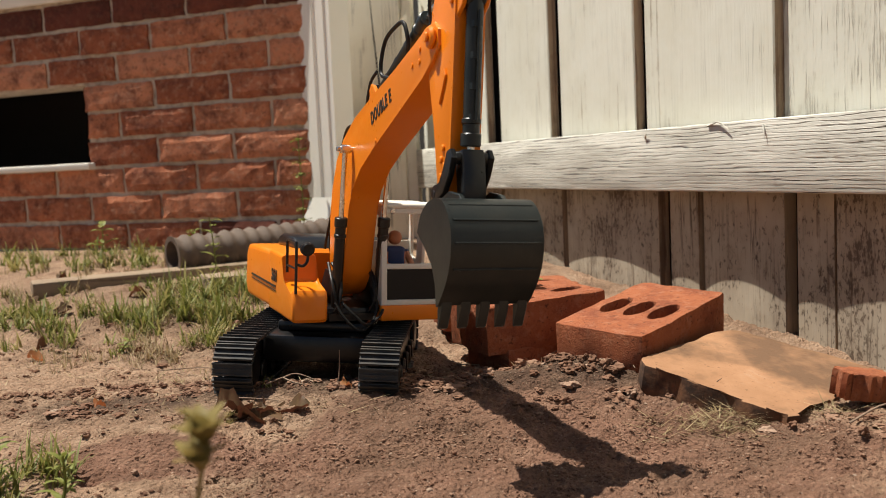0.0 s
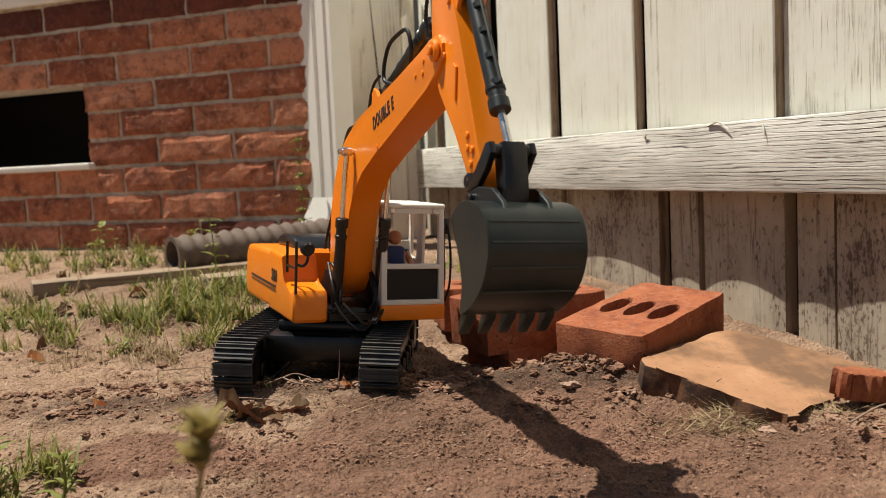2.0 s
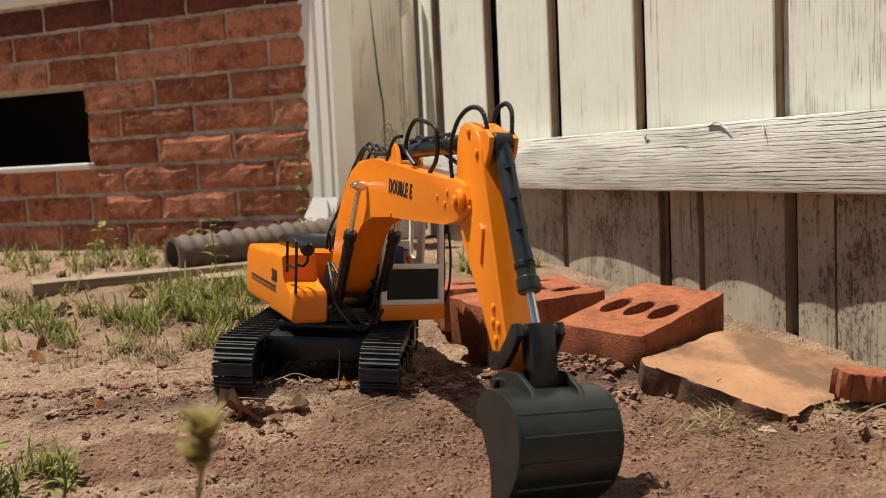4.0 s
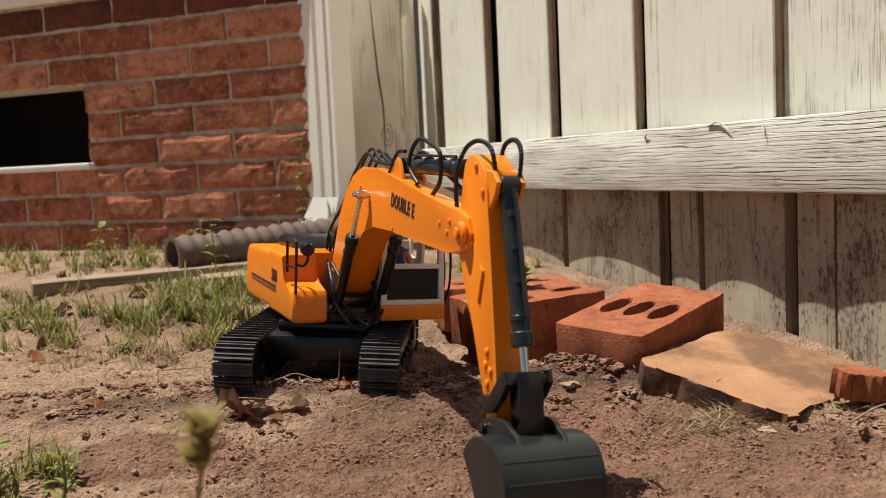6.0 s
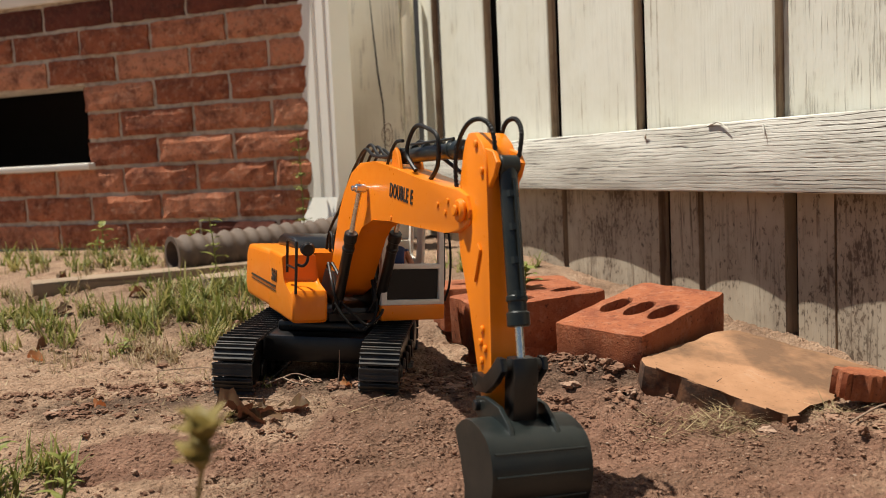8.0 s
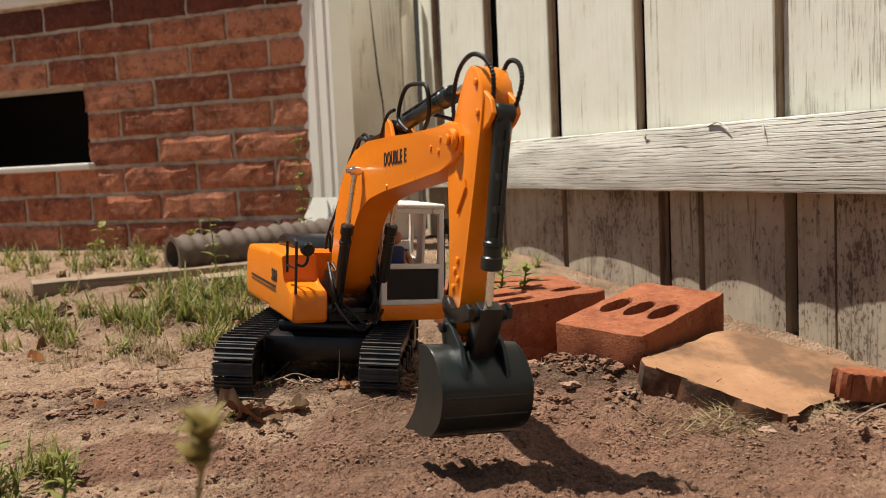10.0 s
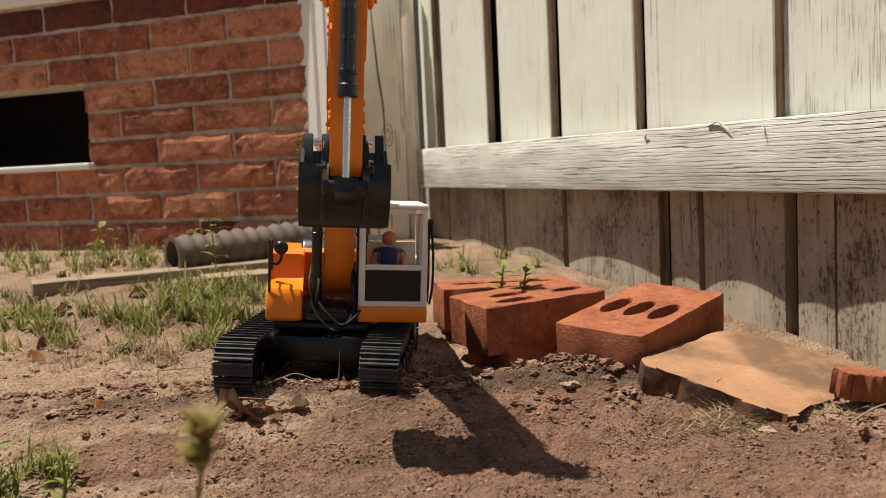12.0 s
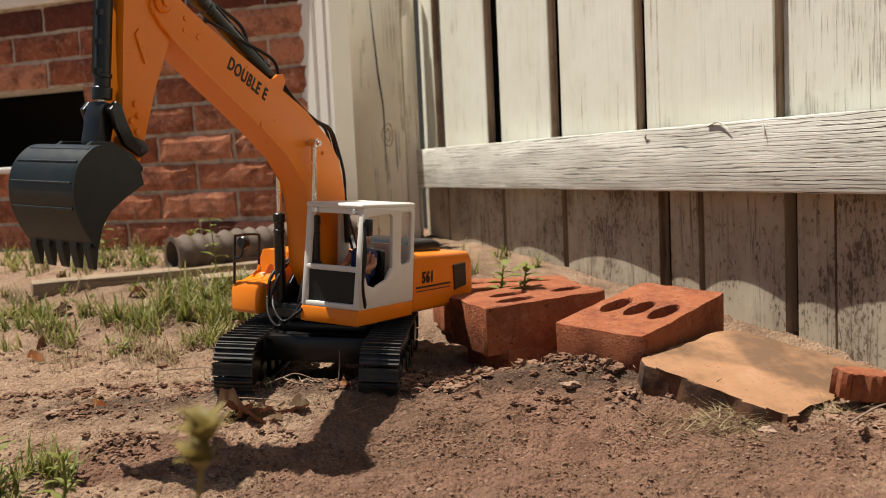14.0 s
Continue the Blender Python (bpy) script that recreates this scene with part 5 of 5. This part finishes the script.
def build_clods():
    rng = random.Random(21)
    shapes = []
    for s in range(14):
        bm = bmesh.new()
        lump(bm, Vector((0, 0, 0)), 1.0, rng, 3 if s < 5 else 1)
        bm.verts.index_update()
        shapes.append(([v.co.copy() for v in bm.verts], [[v.index for v in f.verts] for f in bm.faces]))
        bm.free()
    verts, faces = [], []
    areas = [
        (-0.024, 1.018, 0.264, 0.060, 1690, 0.0006, 0.0078), (0.158, 0.990, 0.180, 0.084, 1170, 0.0006, 0.0075), (0.088, 0.771, 0.330, 0.154, 13000, 0.0006, 0.0023),
        (0.363, 0.820, 0.117, 0.070, 546, 0.0008, 0.0060), (-0.344, 1.031, 0.218, 0.069, 3380, 0.0005, 0.0046), (-0.284, 0.827, 0.142, 0.118, 546, 0.0005, 0.0036),
        (-0.457, 1.315, 0.229, 0.160, 546, 0.0008, 0.0040), (-0.444, 1.314, 0.204, 0.185, 312, 0.0012, 0.0065), (0.024, 1.078, 0.120, 0.072, 390, 0.0008, 0.0060),
        (-0.060, 0.893, 0.476, 0.262, 6400, 0.0006, 0.0022),
    ]
    for cx, cy, rx, ry, count, lo, hi in areas:
        for _ in range(count):
            r, a = rng.random() ** 0.5, rng.uniform(0, math.tau)
            x, y = cx + rx * r * math.cos(a), cy + ry * r * math.sin(a)
            if noise.noise(Vector((x * 21, y * 21, 4.2))) < -0.02 and rng.random() < 0.85:
                continue
            s = lo + (hi - lo) * rng.random() ** 5.0
            vs, fs = shapes[rng.randrange(0, 5)] if s > 0.003 else shapes[rng.randrange(5, 14)]
            c_, sn = math.cos(rng.uniform(0, 6.28)), math.sin(rng.uniform(0, 6.28))
            nn = math.hypot(c_, sn) or 1
            c_, sn = c_ / nn, sn / nn
            z = ground_z(x, y) + s * 0.25
            b = len(verts)
            verts += [(x + s * (v.x * c_ - v.y * sn), y + s * (v.x * sn + v.y * c_), z + s * v.z) for v in vs]
            faces += [[b + i for i in f] for f in fs]
    me = bpy.data.meshes.new("soil_clods")
    me.from_pydata(verts, [], faces)
    me.materials.append(M_CLOD)
    tagged(new("soil_clods", me), "crumbs and clods of brown soil", "soil clods", kind="stuff")


build_clods()


# splinters lifted from the rail
for x, z, L, rz, arch in ((-1.180, 0.2330, 0.012, -40, 0.10), (-1.035, 0.2440, 0.046, 10, 0.16), (-0.93, 0.240, 0.016, 70, 0.05)):
    bm = bmesh.new()
    line = smooth_line([(0, 0, 0), (L * 0.5, -0.0016, L * arch), (L, -0.0022, 0.0)], 5)
    tube(bm, line, [0.0016 * (1 - 0.75 * i / len(line)) for i in range(len(line))], 5)
    ob = part("splinter", bm, M_RAIL, bpy.data.objects["wall_fence"], m=pose(x, -0.0008, z, 0, rz, 0))


# ---------------------------------------------------------------- wall bricks
def build_wall_bricks():
    wall = bpy.data.objects["wall_house"]
    rng = random.Random(8)

    def brick_mesh(L, mat, seed):
        r = random.Random(seed)
        bm = bmesh.new()
        nx, nz = 9, 4
        back = []
        rows_ = []
        for j in range(nz + 1):
            line = []
            for i in range(nx + 1):
                u, w = 2 * i / nx - 1, 2 * j / nz - 1
                rim = max(abs(u) > 0.99, abs(w) > 0.99)
                line.append(bm.verts.new((u * (L / 2) + r.uniform(-1, 1) * 0.0020, 0.0045 * rim * r.uniform(0.3, 1.2) + r.uniform(-1, 1) * 0.0005, w * 0.0287 + r.uniform(-1, 1) * 0.0015)))
            rows_.append(line)
        for A, B in zip(rows_, rows_[1:]):
            for i in range(nx):
                bm.faces.new((A[i], A[i + 1], B[i + 1], B[i]))
        rim_v = rows_[0] + [q[-1] for q in rows_[1:-1]] + rows_[-1][::-1] + [q[0] for q in rows_[1:-1]][::-1]
        back = [bm.verts.new((v.co.x, 0.05, v.co.z)) for v in rim_v]
        for i in range(len(rim_v)):
            j = (i + 1) % len(rim_v)
            bm.faces.new((rim_v[j], rim_v[i], back[i], back[j]))
        bm.faces.new(back)
        return mesh_of(bm, "brick", mat)

    full = [brick_mesh(PITCH - 0.011, M_BRICK, s) for s in range(7)]
    dark = [brick_mesh(PITCH - 0.011, M_BRICKDARK, s + 9) for s in range(2)]
    cuts = {}
    hx0, hx1, hz0, hz1 = HOLE
    for row in range(0, 11):
        zc = LINE0 - (row + 0.5) * COURSE
        shift = 0.0 if row % 2 else -PITCH / 2
        for i in range(-10, 2):
            a = shift + (i - 1) * PITCH + 0.0055
            b = a + PITCH - 0.011
            b = min(b, -0.004)
            if b - a < 0.02:
                continue
            if hz0 - 0.01 < zc < hz1 + 0.01:
                if a < hx1 - 0.005 and b > hx0 + 0.005:
                    if b > hx1 + 0.02:
                        a = hx1 + 0.002
                    else:
                        continue
            L = b - a
            # the whole top course and three single bricks take the darker tone
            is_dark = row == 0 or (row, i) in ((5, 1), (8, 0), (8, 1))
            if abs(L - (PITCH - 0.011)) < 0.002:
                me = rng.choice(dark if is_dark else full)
            else:
                key = (round(L, 3), is_dark)
                if key not in cuts:
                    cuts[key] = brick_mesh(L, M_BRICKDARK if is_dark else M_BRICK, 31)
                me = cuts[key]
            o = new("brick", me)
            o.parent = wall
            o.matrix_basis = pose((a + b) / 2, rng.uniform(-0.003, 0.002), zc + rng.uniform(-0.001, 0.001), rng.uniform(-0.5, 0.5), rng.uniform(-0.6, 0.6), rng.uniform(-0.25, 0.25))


build_wall_bricks()


# loose soil that rides in the bucket and pours out
def build_soil_load():
    rng = random.Random(77)
    made = []
    for i in range(16):
        bm = bmesh.new()
        for _ in range(300):
            lump(bm, Vector((rng.uniform(-0.013, 0.013), rng.uniform(-0.011, 0.011), rng.gauss(0, 0.0075))), 0.0008 + 0.0028 * rng.random() ** 2, rng, 1)
        ob = part("soil_heap", bm, M_CLOD, None, smooth=False)
        made.append(tagged(ob, "loose handful of crumbly brown soil", "soil", "soil dug by the bucket", "stuff"))
    return made


SOIL_HEAPS = build_soil_load()


# ---------------------------------------------------------------- motion
def motions():
    steps = [i / 15 for i in range(0, 211)]
    tables = [(t, arm_poses(t)) for t in steps]
    for key, ob in MOVING.items():
        walk(ob, [(t, p[key]) for t, p in tables])
    seat = pose(0.034, 0.052, 0.088)
    walk(DRIVER, [(t, MACHINE @ p["upper"] @ seat) for t, p in tables])
    spots = [(0.042 + 0.009 * (i % 2), -0.016 + 0.008 * (i % 5), 0.030 + 0.003 * (i // 5)) for i in range(16)]
    drops = [13.19 + 0.025 * i for i in range(16)]
    for ob, spot, drop in zip(SOIL_HEAPS, spots, drops):
        rows = []
        rest = Vector((0.055 + spot[1], 0.76, -0.060))
        let_go = (MACHINE @ arm_poses(drop)["bucket"] @ Vector((0.080, spot[1], 0.010)))
        for t, p in tables:
            held = MACHINE @ p["bucket"] @ Vector(spot)
            if t < 8.2:
                at = rest
            elif t < 9.2:
                at = rest.lerp(held, (t - 8.2))
            elif t < drop:
                at = held
            else:
                at = Vector((let_go.x, let_go.y, max(let_go.z - 0.15 * (t - drop) - 4.9 * (t - drop) ** 2, ground_z(let_go.x, let_go.y) - 0.014)))
            rows.append((t, Matrix.Translation(at)))
        walk(ob, rows)


motions()
